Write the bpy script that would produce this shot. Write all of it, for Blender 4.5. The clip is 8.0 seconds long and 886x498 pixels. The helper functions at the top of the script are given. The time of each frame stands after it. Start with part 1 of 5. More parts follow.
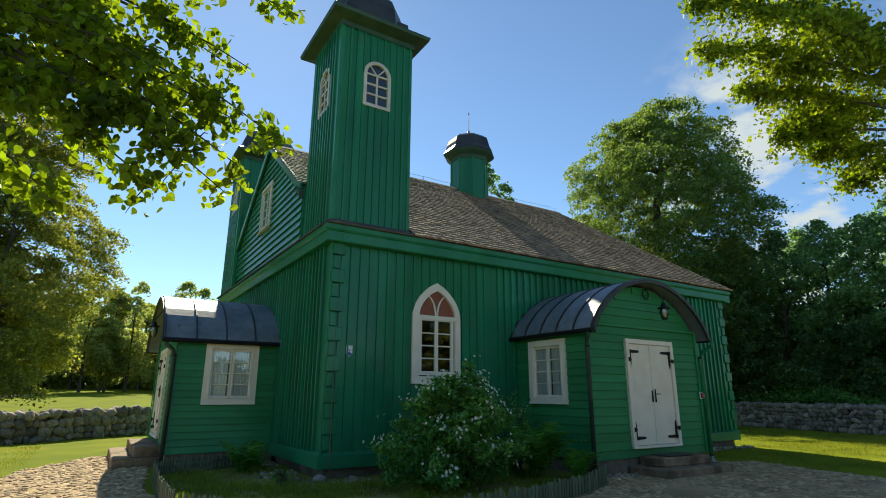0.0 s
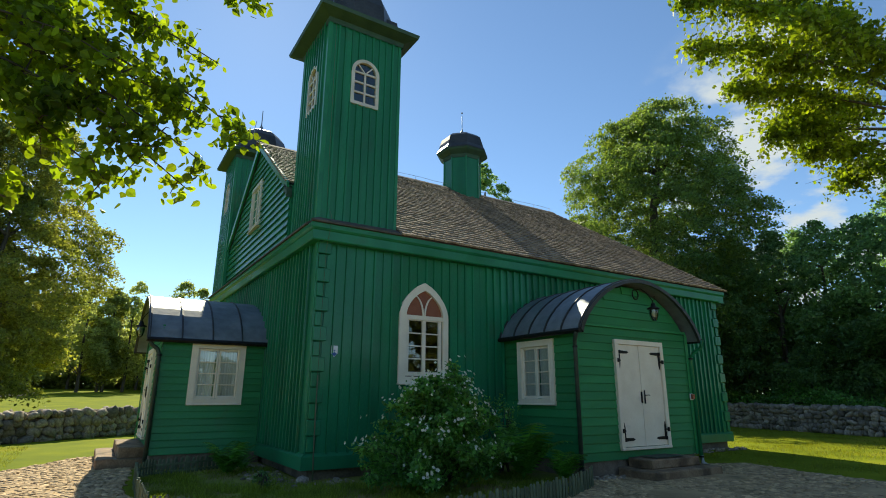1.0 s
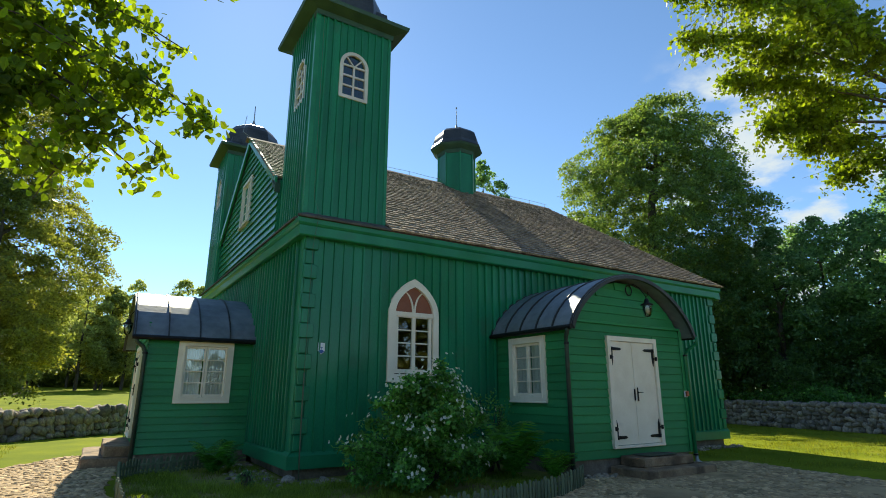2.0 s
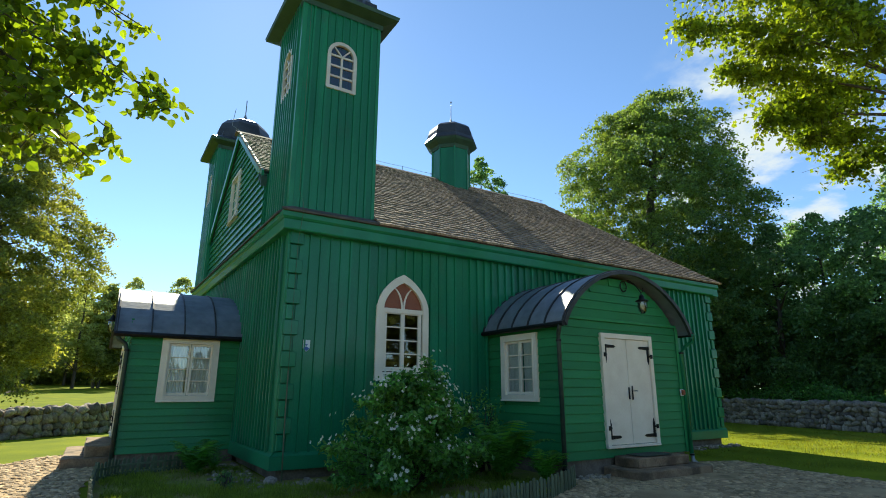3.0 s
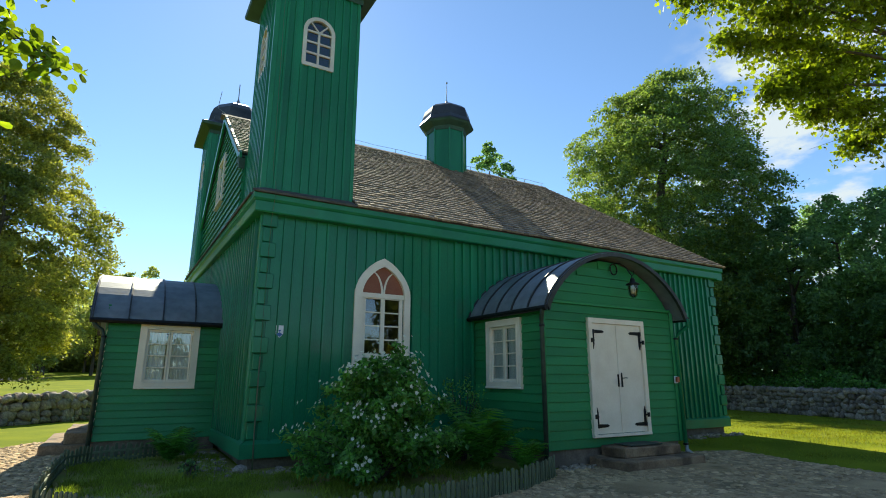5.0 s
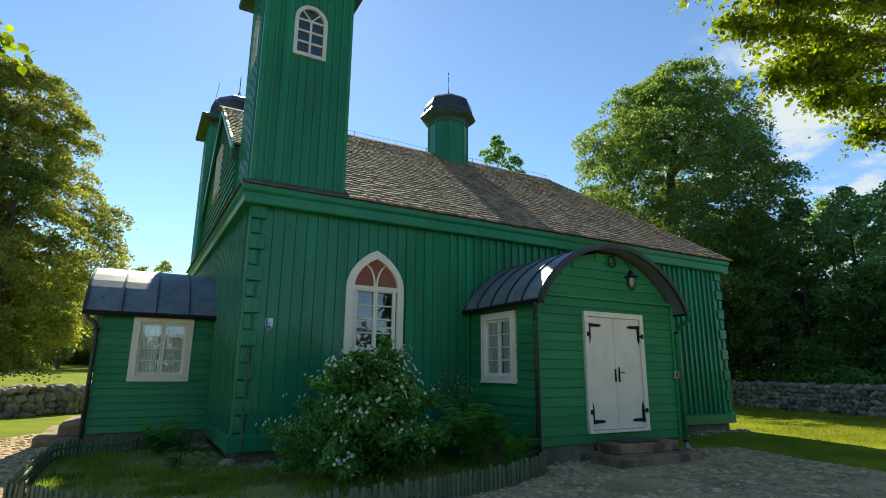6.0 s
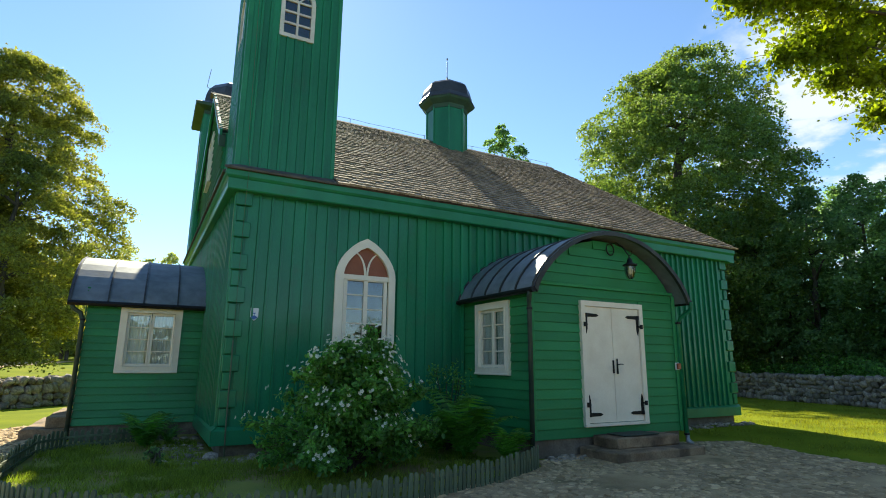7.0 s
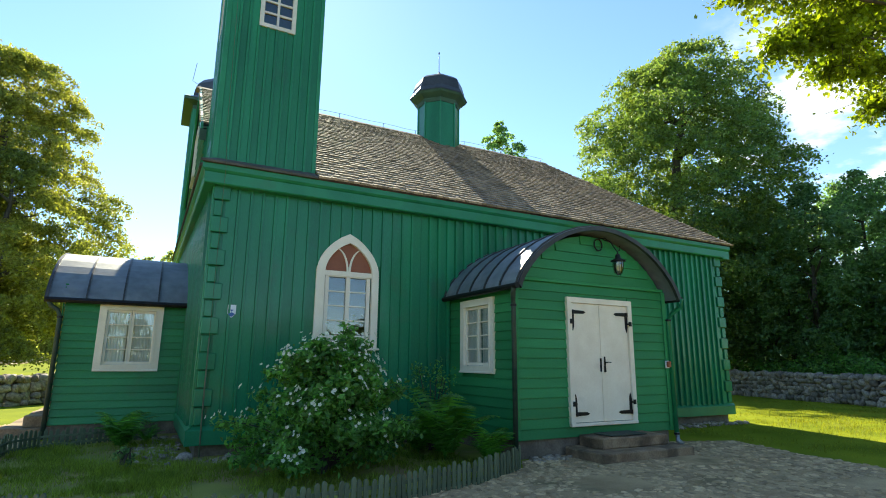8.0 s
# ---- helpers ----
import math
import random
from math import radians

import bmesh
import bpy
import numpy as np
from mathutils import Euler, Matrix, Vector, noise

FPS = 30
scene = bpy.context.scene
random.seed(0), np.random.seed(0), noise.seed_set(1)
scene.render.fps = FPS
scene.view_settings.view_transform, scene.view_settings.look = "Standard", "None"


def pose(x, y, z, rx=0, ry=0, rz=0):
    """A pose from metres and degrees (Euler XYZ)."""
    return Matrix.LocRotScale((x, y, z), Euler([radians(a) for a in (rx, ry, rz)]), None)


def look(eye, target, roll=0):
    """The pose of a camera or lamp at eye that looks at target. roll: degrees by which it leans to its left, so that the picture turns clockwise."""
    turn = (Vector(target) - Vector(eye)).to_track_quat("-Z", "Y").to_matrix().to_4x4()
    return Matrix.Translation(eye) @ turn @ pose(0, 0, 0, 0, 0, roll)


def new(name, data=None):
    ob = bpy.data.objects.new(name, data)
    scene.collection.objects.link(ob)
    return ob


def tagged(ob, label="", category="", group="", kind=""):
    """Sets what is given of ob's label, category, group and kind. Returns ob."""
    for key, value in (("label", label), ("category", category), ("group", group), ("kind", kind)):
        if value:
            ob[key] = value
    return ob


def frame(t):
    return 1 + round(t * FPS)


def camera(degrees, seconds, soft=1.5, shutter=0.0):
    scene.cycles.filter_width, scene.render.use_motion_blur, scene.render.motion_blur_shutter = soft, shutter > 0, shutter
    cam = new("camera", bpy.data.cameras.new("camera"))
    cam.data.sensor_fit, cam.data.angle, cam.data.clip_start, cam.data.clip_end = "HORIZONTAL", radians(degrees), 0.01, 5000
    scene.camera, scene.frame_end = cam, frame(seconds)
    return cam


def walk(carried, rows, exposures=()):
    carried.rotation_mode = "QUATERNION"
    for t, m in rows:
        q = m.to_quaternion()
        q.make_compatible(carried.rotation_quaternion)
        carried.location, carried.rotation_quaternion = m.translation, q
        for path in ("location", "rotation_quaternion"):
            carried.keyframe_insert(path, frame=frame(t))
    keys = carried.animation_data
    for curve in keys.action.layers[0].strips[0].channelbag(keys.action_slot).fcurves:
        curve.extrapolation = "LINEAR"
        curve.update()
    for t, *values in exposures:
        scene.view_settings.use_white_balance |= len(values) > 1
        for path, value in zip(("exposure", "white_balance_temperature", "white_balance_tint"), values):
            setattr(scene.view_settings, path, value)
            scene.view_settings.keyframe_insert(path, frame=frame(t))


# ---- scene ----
# ---- camera ----
cam = camera(78.9, 8.0, soft=0.95)
PATH = [
    (0, (0.144, 0.075, 1.378), (1.168, 1.713, 1.898), 0.2),
    (0.5, (0.287, 0.062, 1.378), (1.31, 1.7, 1.899), 0.2),
    (1, (0.424, 0.02, 1.382), (1.447, 1.658, 1.904), 0.3),
    (1.5, (0.562, 0.012, 1.387), (1.584, 1.651, 1.905), 0.2),
    (3, (1.037, 0.197, 1.395), (2.061, 1.839, 1.902), 0.2),
    (3.5, (1.234, 0.121, 1.401), (2.257, 1.764, 1.908), 0.2),
    (4, (1.419, 0.099, 1.383), (2.441, 1.744, 1.881), 0.1),
    (4.5, (1.631, 0.195, 1.393), (2.633, 1.859, 1.87), 0.1),
    (6, (2.266, 0.192, 1.391), (3.208, 1.9, 1.834), 0.5),
    (6.5, (2.468, 0.228, 1.378), (3.396, 1.948, 1.803), 0.5),
    (7, (2.686, 0.344, 1.393), (3.606, 2.071, 1.806), 0.5),
    (7.5, (2.842, 0.393, 1.39), (3.758, 2.124, 1.795), 0.6),
    (8, (3.085, 0.396, 1.396), (4.0, 2.127, 1.802), 0.5),
]
STOPS = [(t, s, k, 0) for t, s, k in ((0, 0.92, 6850), (1, 0.92, 6850), (1.6, 1.02, 6750), (3, 1.17, 6550), (4.5, 1.17, 6550), (6, 1.12, 6750), (7, 1.40, 6850), (8, 1.78, 6900))]
walk(cam, [(t, look(eye, target, roll)) for t, eye, target, roll in PATH], STOPS)

# ---- light ----
AZIMUTH, ELEVATION = radians(10.0), radians(39.0)  # azimuth from +y towards +x
SUN_WAY = Vector((math.sin(AZIMUTH) * math.cos(ELEVATION), math.cos(AZIMUTH) * math.cos(ELEVATION), math.sin(ELEVATION)))
world = bpy.data.worlds.new("world")
scene.world = world
world.use_nodes = True
wn, wl = world.node_tree.nodes, world.node_tree.links
wn.clear()
w_out = wn.new("ShaderNodeOutputWorld")
w_bg = wn.new("ShaderNodeBackground")
w_bg.inputs["Strength"].default_value = 0.092
sky = wn.new("ShaderNodeTexSky")
sky.sky_type = "NISHITA"
sky.sun_disc = False
sky.sun_elevation, sky.sun_rotation = ELEVATION, AZIMUTH
sky.air_density, sky.dust_density, sky.ozone_density = 0.80, 0.05, 1.9
# cumulus clouds, low over the horizon
w_co = wn.new("ShaderNodeTexCoord")
w_sep = wn.new("ShaderNodeSeparateXYZ")
w_div = wn.new("ShaderNodeMath"); w_div.operation = "ADD"; w_div.inputs[1].default_value = 0.22
w_cmb = wn.new("ShaderNodeVectorMath"); w_cmb.operation = "SCALE"
w_inv = wn.new("ShaderNodeMath"); w_inv.operation = "DIVIDE"; w_inv.inputs[0].default_value = 1.0
w_noise = wn.new("ShaderNodeTexNoise")
w_noise.inputs["Scale"].default_value, w_noise.inputs["Detail"].default_value, w_noise.inputs["Roughness"].default_value = 5.2, 9.0, 0.52
w_ramp = wn.new("ShaderNodeMapRange"); w_ramp.interpolation_type = "SMOOTHSTEP"
w_ramp.inputs["From Min"].default_value, w_ramp.inputs["From Max"].default_value = 0.44, 0.60
w_low = wn.new("ShaderNodeMapRange"); w_low.interpolation_type = "SMOOTHSTEP"
w_low.inputs["From Min"].default_value, w_low.inputs["From Max"].default_value = 0.952, 0.985
w_dot = wn.new("ShaderNodeVectorMath"); w_dot.operation = "DOT_PRODUCT"
w_dot.inputs[1].default_value = Vector((0.871, 0.345, 0.32)).normalized()
w_mul = wn.new("ShaderNodeMath"); w_mul.operation = "MULTIPLY"
w_mix = wn.new("ShaderNodeMix"); w_mix.data_type = "RGBA"
w_mix.inputs[7].default_value = (3.9, 4.2, 4.7, 1)
w_flat = wn.new("ShaderNodeVectorMath"); w_flat.operation = "MULTIPLY"; w_flat.inputs[1].default_value = (1.0, 1.0, 2.2)
w_tint = wn.new("ShaderNodeMix"); w_tint.data_type = "RGBA"; w_tint.blend_type = "MULTIPLY"
w_tint.inputs[0].default_value, w_tint.inputs[7].default_value = 1.0, (0.88, 0.97, 1.07, 1)
wl.new(w_co.outputs["Generated"], w_sep.inputs[0])
wl.new(w_sep.outputs["Z"], w_div.inputs[0])
wl.new(w_div.outputs[0], w_inv.inputs[1])
wl.new(w_co.outputs["Generated"], w_cmb.inputs[0])
wl.new(w_inv.outputs[0], w_cmb.inputs["Scale"])
wl.new(w_cmb.outputs[0], w_flat.inputs[0])
wl.new(w_flat.outputs[0], w_noise.inputs["Vector"])
wl.new(w_noise.outputs["Fac"], w_ramp.inputs["Value"])
wl.new(w_co.outputs["Generated"], w_dot.inputs[0])
wl.new(w_dot.outputs["Value"], w_low.inputs["Value"])
wl.new(w_ramp.outputs["Result"], w_mul.inputs[0])
wl.new(w_low.outputs["Result"], w_mul.inputs[1])
wl.new(w_mul.outputs[0], w_mix.inputs[0])
wl.new(sky.outputs[0], w_tint.inputs[6])
wl.new(w_tint.outputs[2], w_mix.inputs[6])
wl.new(w_mix.outputs[2], w_bg.inputs["Color"])
wl.new(w_bg.outputs[0], w_out.inputs[0])

sun = new("sun", bpy.data.lights.new("sun", "SUN"))
sun.data.energy, sun.data.angle, sun.data.color = 4.0, radians(0.53), (1.0, 0.90, 0.73)
sun.matrix_world = look((0, 0, 30), Vector((0, 0, 30)) - SUN_WAY)


# ---- materials ----
def material(name, low, high, rough=0.7, scale=6.0, bump=0.2, fine=60.0, metal=0.0, island=0.0, stretch=(1, 1, 1), stains=None, spec=0.4, backlit=None, objects=0.0, coat=0.0):
    """Colour between low and high by coarse and fine grain; island / objects: brightness spread from piece to piece."""
    m = bpy.data.materials.new(name)
    m.use_nodes = True
    n, l = m.node_tree.nodes, m.node_tree.links
    b = n["Principled BSDF"]
    co = n.new("ShaderNodeTexCoord")
    mp = n.new("ShaderNodeMapping")
    mp.inputs["Scale"].default_value = stretch
    l.new(co.outputs["Object"], mp.inputs[0])
    a = n.new("ShaderNodeTexNoise")
    a.inputs["Scale"].default_value, a.inputs["Detail"].default_value = scale, 5.0
    f = n.new("ShaderNodeTexNoise")
    f.inputs["Scale"].default_value, f.inputs["Detail"].default_value = fine, 4.0
    for t in (a, f):
        l.new(mp.outputs[0], t.inputs["Vector"])
    mean = n.new("ShaderNodeMath"); mean.operation = "MULTIPLY_ADD"
    mean.inputs[1].default_value = 0.35
    l.new(f.outputs["Fac"], mean.inputs[0])
    half = n.new("ShaderNodeMath"); half.operation = "MULTIPLY"; half.inputs[1].default_value = 0.65
    l.new(a.outputs["Fac"], half.inputs[0])
    l.new(half.outputs[0], mean.inputs[2])
    r = n.new("ShaderNodeMapRange")
    r.inputs["From Min"].default_value, r.inputs["From Max"].default_value = 0.36, 0.64
    l.new(mean.outputs[0], r.inputs["Value"])
    c = n.new("ShaderNodeMix"); c.data_type = "RGBA"
    c.inputs[6].default_value, c.inputs[7].default_value = (*low, 1), (*high, 1)
    l.new(r.outputs["Result"], c.inputs[0])
    colour = c.outputs[2]
    if stains:
        s = n.new("ShaderNodeTexNoise")
        s.inputs["Scale"].default_value, s.inputs["Detail"].default_value = stains[1], 6.0
        l.new(co.outputs["Object"], s.inputs["Vector"])
        sr = n.new("ShaderNodeMapRange")
        sr.inputs["From Min"].default_value, sr.inputs["From Max"].default_value = stains[2], stains[2] + 0.12
        sr.inputs["To Max"].default_value = stains[3]
        l.new(s.outputs["Fac"], sr.inputs["Value"])
        sm = n.new("ShaderNodeMix"); sm.data_type = "RGBA"
        sm.inputs[7].default_value = (*stains[0], 1)
        l.new(sr.outputs["Result"], sm.inputs[0])
        l.new(colour, sm.inputs[6])
        colour = sm.outputs[2]
    if island or objects:
        if island:
            g = n.new("ShaderNodeNewGeometry").outputs["Random Per Island"]
        else:
            g = n.new("ShaderNodeObjectInfo").outputs["Random"]
        spread = island or objects
        v = n.new("ShaderNodeMapRange")
        v.inputs["To Min"].default_value, v.inputs["To Max"].default_value = 1 - spread, 1 + spread
        l.new(g, v.inputs["Value"])
        h = n.new("ShaderNodeHueSaturation")
        l.new(v.outputs["Result"], h.inputs["Value"])
        l.new(colour, h.inputs["Color"])
        colour = h.outputs["Color"]
    l.new(colour, b.inputs["Base Color"])
    b.inputs["Roughness"].default_value, b.inputs["Metallic"].default_value = rough, metal
    b.inputs["Specular IOR Level"].default_value = spec
    b.inputs["Coat Weight"].default_value, b.inputs["Coat Roughness"].default_value = coat, 0.10
    rr = n.new("ShaderNodeMapRange")
    rr.inputs["To Min"].default_value, rr.inputs["To Max"].default_value = max(0.05, rough - 0.12), min(1.0, rough + 0.12)
    l.new(a.outputs["Fac"], rr.inputs["Value"])
    l.new(rr.outputs["Result"], b.inputs["Roughness"])
    if bump:
        bp = n.new("ShaderNodeBump")
        bp.inputs["Strength"].default_value, bp.inputs["Distance"].default_value = bump, 0.01
        l.new(mean.outputs[0], bp.inputs["Height"])
        l.new(bp.outputs[0], b.inputs["Normal"])
    if backlit:
        tr = n.new("ShaderNodeBsdfTranslucent")
        tint = n.new("ShaderNodeMix"); tint.data_type = "RGBA"; tint.blend_type = "MULTIPLY"
        tint.inputs[0].default_value = 1.0
        tint.inputs[7].default_value = (*backlit, 1)
        l.new(colour, tint.inputs[6])
        l.new(tint.outputs[2], tr.inputs["Color"])
        add = n.new("ShaderNodeMixShader")
        add.inputs[0].default_value = 0.5
        l.new(b.outputs[0], add.inputs[1])
        l.new(tr.outputs[0], add.inputs[2])
        l.new(add.outputs[0], n["Material Output"].inputs["Surface"])
    return m


def glass_material():
    m = bpy.data.materials.new("window_glass")
    m.use_nodes = True
    n, l = m.node_tree.nodes, m.node_tree.links
    n.remove(n["Principled BSDF"])
    fr = n.new("ShaderNodeFresnel"); fr.inputs["IOR"].default_value = 2.2
    tr = n.new("ShaderNodeBsdfTransparent"); tr.inputs["Color"].default_value = (0.86, 0.9, 0.88, 1)
    gl = n.new("ShaderNodeBsdfGlossy"); gl.inputs["Roughness"].default_value = 0.02
    wave = n.new("ShaderNodeTexNoise"); wave.inputs["Scale"].default_value = 2.2
    co = n.new("ShaderNodeTexCoord")
    l.new(co.outputs["Object"], wave.inputs["Vector"])
    bp = n.new("ShaderNodeBump"); bp.inputs["Strength"].default_value, bp.inputs["Distance"].default_value = 0.12, 0.02
    l.new(wave.outputs["Fac"], bp.inputs["Height"])
    l.new(bp.outputs[0], gl.inputs["Normal"])
    mx = n.new("ShaderNodeMixShader")
    l.new(fr.outputs[0], mx.inputs[0])
    l.new(tr.outputs[0], mx.inputs[1])
    l.new(gl.outputs[0], mx.inputs[2])
    l.new(mx.outputs[0], n["Material Output"].inputs["Surface"])
    return m


GREEN = material("green_paint", (0.009, 0.142, 0.060), (0.019, 0.218, 0.094), 0.5, 1.6, 0.25, 70, stretch=(1, 1, 0.25), stains=((0.05, 0.10, 0.06), 1.3, 0.60, 0.35), objects=0.14, spec=0.25, coat=0.35)
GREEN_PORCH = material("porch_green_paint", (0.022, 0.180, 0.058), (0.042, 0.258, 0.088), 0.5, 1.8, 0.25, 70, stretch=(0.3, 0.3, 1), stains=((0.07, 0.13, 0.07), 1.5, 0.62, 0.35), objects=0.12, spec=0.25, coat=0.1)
GREEN_TRIM = material("trim_green_paint", (0.012, 0.162, 0.066), (0.025, 0.238, 0.098), 0.5, 2.0, 0.2, 60, stains=((0.04, 0.09, 0.05), 2.0, 0.62, 0.4), spec=0.25, coat=0.4)
# Darker, greyer green than the trim, for soffits, eaves and the verge bracket.
SOFFIT = material("soffit_dark_green", (0.030, 0.070, 0.045), (0.055, 0.11, 0.07), 0.6, 3, 0.2)
WHITE = material("white_paint", (0.82, 0.71, 0.55), (0.92, 0.82, 0.66), 0.5, 3, 0.15, 50, stains=((0.45, 0.40, 0.32), 2.4, 0.66, 0.3))
CREAM = material("cream_paint", (0.58, 0.52, 0.44), (0.72, 0.67, 0.58), 0.5, 3, 0.15, 50, stains=((0.40, 0.34, 0.26), 2.4, 0.62, 0.5))
SHINGLE = material("weathered_shingle", (0.185, 0.132, 0.095), (0.375, 0.272, 0.192), 0.85, 3, 0.5, 45, island=0.38, stretch=(1, 0.4, 0.4))
SHINGLE_ONE = material("weathered_shingle_piece", (0.185, 0.132, 0.095), (0.375, 0.272, 0.192), 0.85, 3, 0.5, 45, objects=0.38, stretch=(1, 0.4, 0.4))
SHEET = material("dark_sheet_metal", (0.15, 0.17, 0.195), (0.25, 0.272, 0.30), 0.56, 1.7, 0.6, 7, metal=0.3, stains=((0.13, 0.14, 0.155), 1.6, 0.55, 0.5))
DOME = material("dome_sheet_metal", (0.040, 0.040, 0.042), (0.085, 0.082, 0.08), 0.42, 2, 0.12, 18, metal=0.45)
IRON = material("black_iron", (0.012, 0.012, 0.013), (0.03, 0.028, 0.027), 0.5, 8, 0.2, 60, metal=0.6)
ZINC = material("grey_metal", (0.22, 0.23, 0.23), (0.36, 0.36, 0.35), 0.45, 6, 0.1, 60, metal=0.7)
CONCRETE = material("worn_concrete", (0.17, 0.105, 0.06), (0.36, 0.25, 0.15), 0.9, 4, 0.7, 40, stains=((0.055, 0.04, 0.025), 2.2, 0.50, 0.7))
STONE = material("field_stone", (0.13, 0.105, 0.082), (0.36, 0.30, 0.24), 0.85, 5, 0.6, 40, objects=0.5, stains=((0.08, 0.08, 0.055), 3.0, 0.55, 0.5))
RUBBLE = material("wall_foot_rubble", (0.20, 0.155, 0.11), (0.44, 0.355, 0.26), 0.9, 5, 0.6, 50, island=0.4)
COBBLE = material("cobble_stone", (0.34, 0.222, 0.112), (0.60, 0.425, 0.235), 0.85, 5, 0.6, 50, objects=0.35, stains=((0.16, 0.105, 0.05), 4.0, 0.56, 0.5))
COBBLES = material("cobble_stones_joined", (0.34, 0.222, 0.112), (0.60, 0.425, 0.235), 0.85, 5, 0.6, 50, island=0.35, stains=((0.16, 0.105, 0.05), 4.0, 0.56, 0.5))
FOUNDATION = material("field_stone_base", (0.12, 0.092, 0.066), (0.27, 0.215, 0.155), 0.9, 4, 0.8, 30, stains=((0.06, 0.05, 0.035), 2.0, 0.52, 0.6))
DARK_ROOM = material("dim_interior_board", (0.10, 0.075, 0.05), (0.16, 0.12, 0.08), 0.7, 3, 0.2)
RED_CLOTH = material("rust_red_fanlight_board", (0.26, 0.085, 0.045), (0.34, 0.12, 0.065), 0.7, 4, 0.1)
CURTAIN = material("white_net_curtain", (0.72, 0.70, 0.66), (0.86, 0.84, 0.80), 0.9, 6, 0.3, 80, stretch=(3, 3, 0.3))
BARK = material("tree_bark", (0.045, 0.036, 0.028), (0.11, 0.09, 0.07), 0.9, 5, 0.9, 24, stretch=(1, 1, 0.3))
PICKET = material("weathered_green_picket", (0.078, 0.105, 0.055), (0.165, 0.190, 0.110), 0.75, 6, 0.4, 60, stretch=(1, 1, 0.3), objects=0.25)
GLASS = glass_material()
LEAF_NEAR = material("linden_leaf", (0.052, 0.100, 0.012), (0.140, 0.205, 0.024), 0.45, 1.2, 0.1, 30, island=0.5, backlit=(3.8, 3.2, 0.8), spec=0.15)
LEAF_MAPLE = material("maple_leaf", (0.058, 0.108, 0.014), (0.145, 0.200, 0.026), 0.5, 0.8, 0.1, 30, island=0.45, backlit=(3.6, 3.0, 0.8), spec=0.2)
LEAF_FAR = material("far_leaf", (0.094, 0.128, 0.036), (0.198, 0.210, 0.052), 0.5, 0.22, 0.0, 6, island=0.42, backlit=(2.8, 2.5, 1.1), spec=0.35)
# Paler leaf: haze and backlight of the far wood put into its colour.
LEAF_HAZY = material("hazy_wood_leaf", (0.15, 0.19, 0.075), (0.26, 0.29, 0.115), 0.6, 0.2, 0.0, 4, island=0.30, backlit=(3.2, 3.0, 1.8), spec=0.2)
LEAF_BROAD = material("broad_maple_leaf", (0.058, 0.122, 0.046), (0.145, 0.208, 0.060), 0.45, 0.22, 0.0, 6, island=0.42, backlit=(2.5, 2.2, 0.9), spec=0.45)
LEAF_DARK = material("woodland_leaf", (0.060, 0.125, 0.060), (0.150, 0.245, 0.105), 0.5, 0.3, 0.0, 6, island=0.40, backlit=(3.0, 2.8, 1.5), spec=0.4)
LEAF_BUSH = material("shrub_leaf", (0.060, 0.160, 0.040), (0.180, 0.360, 0.090), 0.40, 2, 0.1, 30, island=0.5, backlit=(1.6, 1.8, 0.8))
FROND = material("fern_frond", (0.055, 0.165, 0.032), (0.130, 0.300, 0.060), 0.45, 2, 0.1, 30, island=0.35, backlit=(1.8, 1.9, 0.7))
PETAL = material("white_petal", (0.84, 0.81, 0.66), (0.93, 0.91, 0.80), 0.6, 5, 0.0, 30, backlit=(1.0, 1.0, 0.9))
GRASS_BLADE = material("grass_blade", (0.11, 0.135, 0.016), (0.21, 0.215, 0.030), 0.6, 1.6, 0.0, 10, island=0.35, backlit=(2.0, 1.9, 0.7))
GARDEN_BLADE = material("garden_blade", (0.13, 0.185, 0.024), (0.26, 0.31, 0.045), 0.6, 1, 0.0, 10, island=0.4, backlit=(1.6, 1.7, 0.8))
MAT = material("dark_doormat", (0.035, 0.05, 0.035), (0.07, 0.085, 0.06), 0.95, 9, 0.8, 90)
# Darker copy of the shingle colour, with the tower's shade put into it.
SHINGLE_SHADED = material("shaded_shingle", (0.065, 0.055, 0.045), (0.13, 0.11, 0.09), 0.9, 5, 0.6, 40)
PIPE = material("dark_painted_pipe", (0.018, 0.040, 0.030), (0.05, 0.07, 0.05), 0.5, 6, 0.3, 40, stains=((0.09, 0.06, 0.04), 4, 0.58, 0.6))
LAMP_GLASS = material("cream_bulb", (0.62, 0.55, 0.42), (0.75, 0.68, 0.54), 0.3, 4, 0.0)
RED = material("red_plastic", (0.35, 0.09, 0.04), (0.45, 0.13, 0.06), 0.4, 6, 0.0)
BLUE = material("sign_blue", (0.02, 0.09, 0.30), (0.03, 0.12, 0.36), 0.4, 5, 0.0)
ENAMEL = material("sign_white", (0.72, 0.73, 0.74), (0.8, 0.8, 0.8), 0.3, 5, 0.0)


def ground_material():
    """Mown lawn with worn earth where an attribute-free mask of the plan says so."""
    m = material("lawn", (0.120, 0.160, 0.011), (0.235, 0.262, 0.020), 0.9, 0.7, 0.8, 45, stains=((0.24, 0.20, 0.03), 0.35, 0.60, 0.5), spec=0.03)
    return m


LAWN = ground_material()
SOIL = material("earth_and_grit", (0.30, 0.192, 0.092), (0.53, 0.365, 0.19), 0.95, 2, 1.0, 60, stains=((0.10, 0.08, 0.03), 1.2, 0.55, 0.6))
GARDEN = material("shaded_garden_grass", (0.15, 0.165, 0.025), (0.29, 0.28, 0.05), 0.9, 1.4, 0.9, 50, stains=((0.30, 0.195, 0.09), 0.9, 0.50, 0.85))


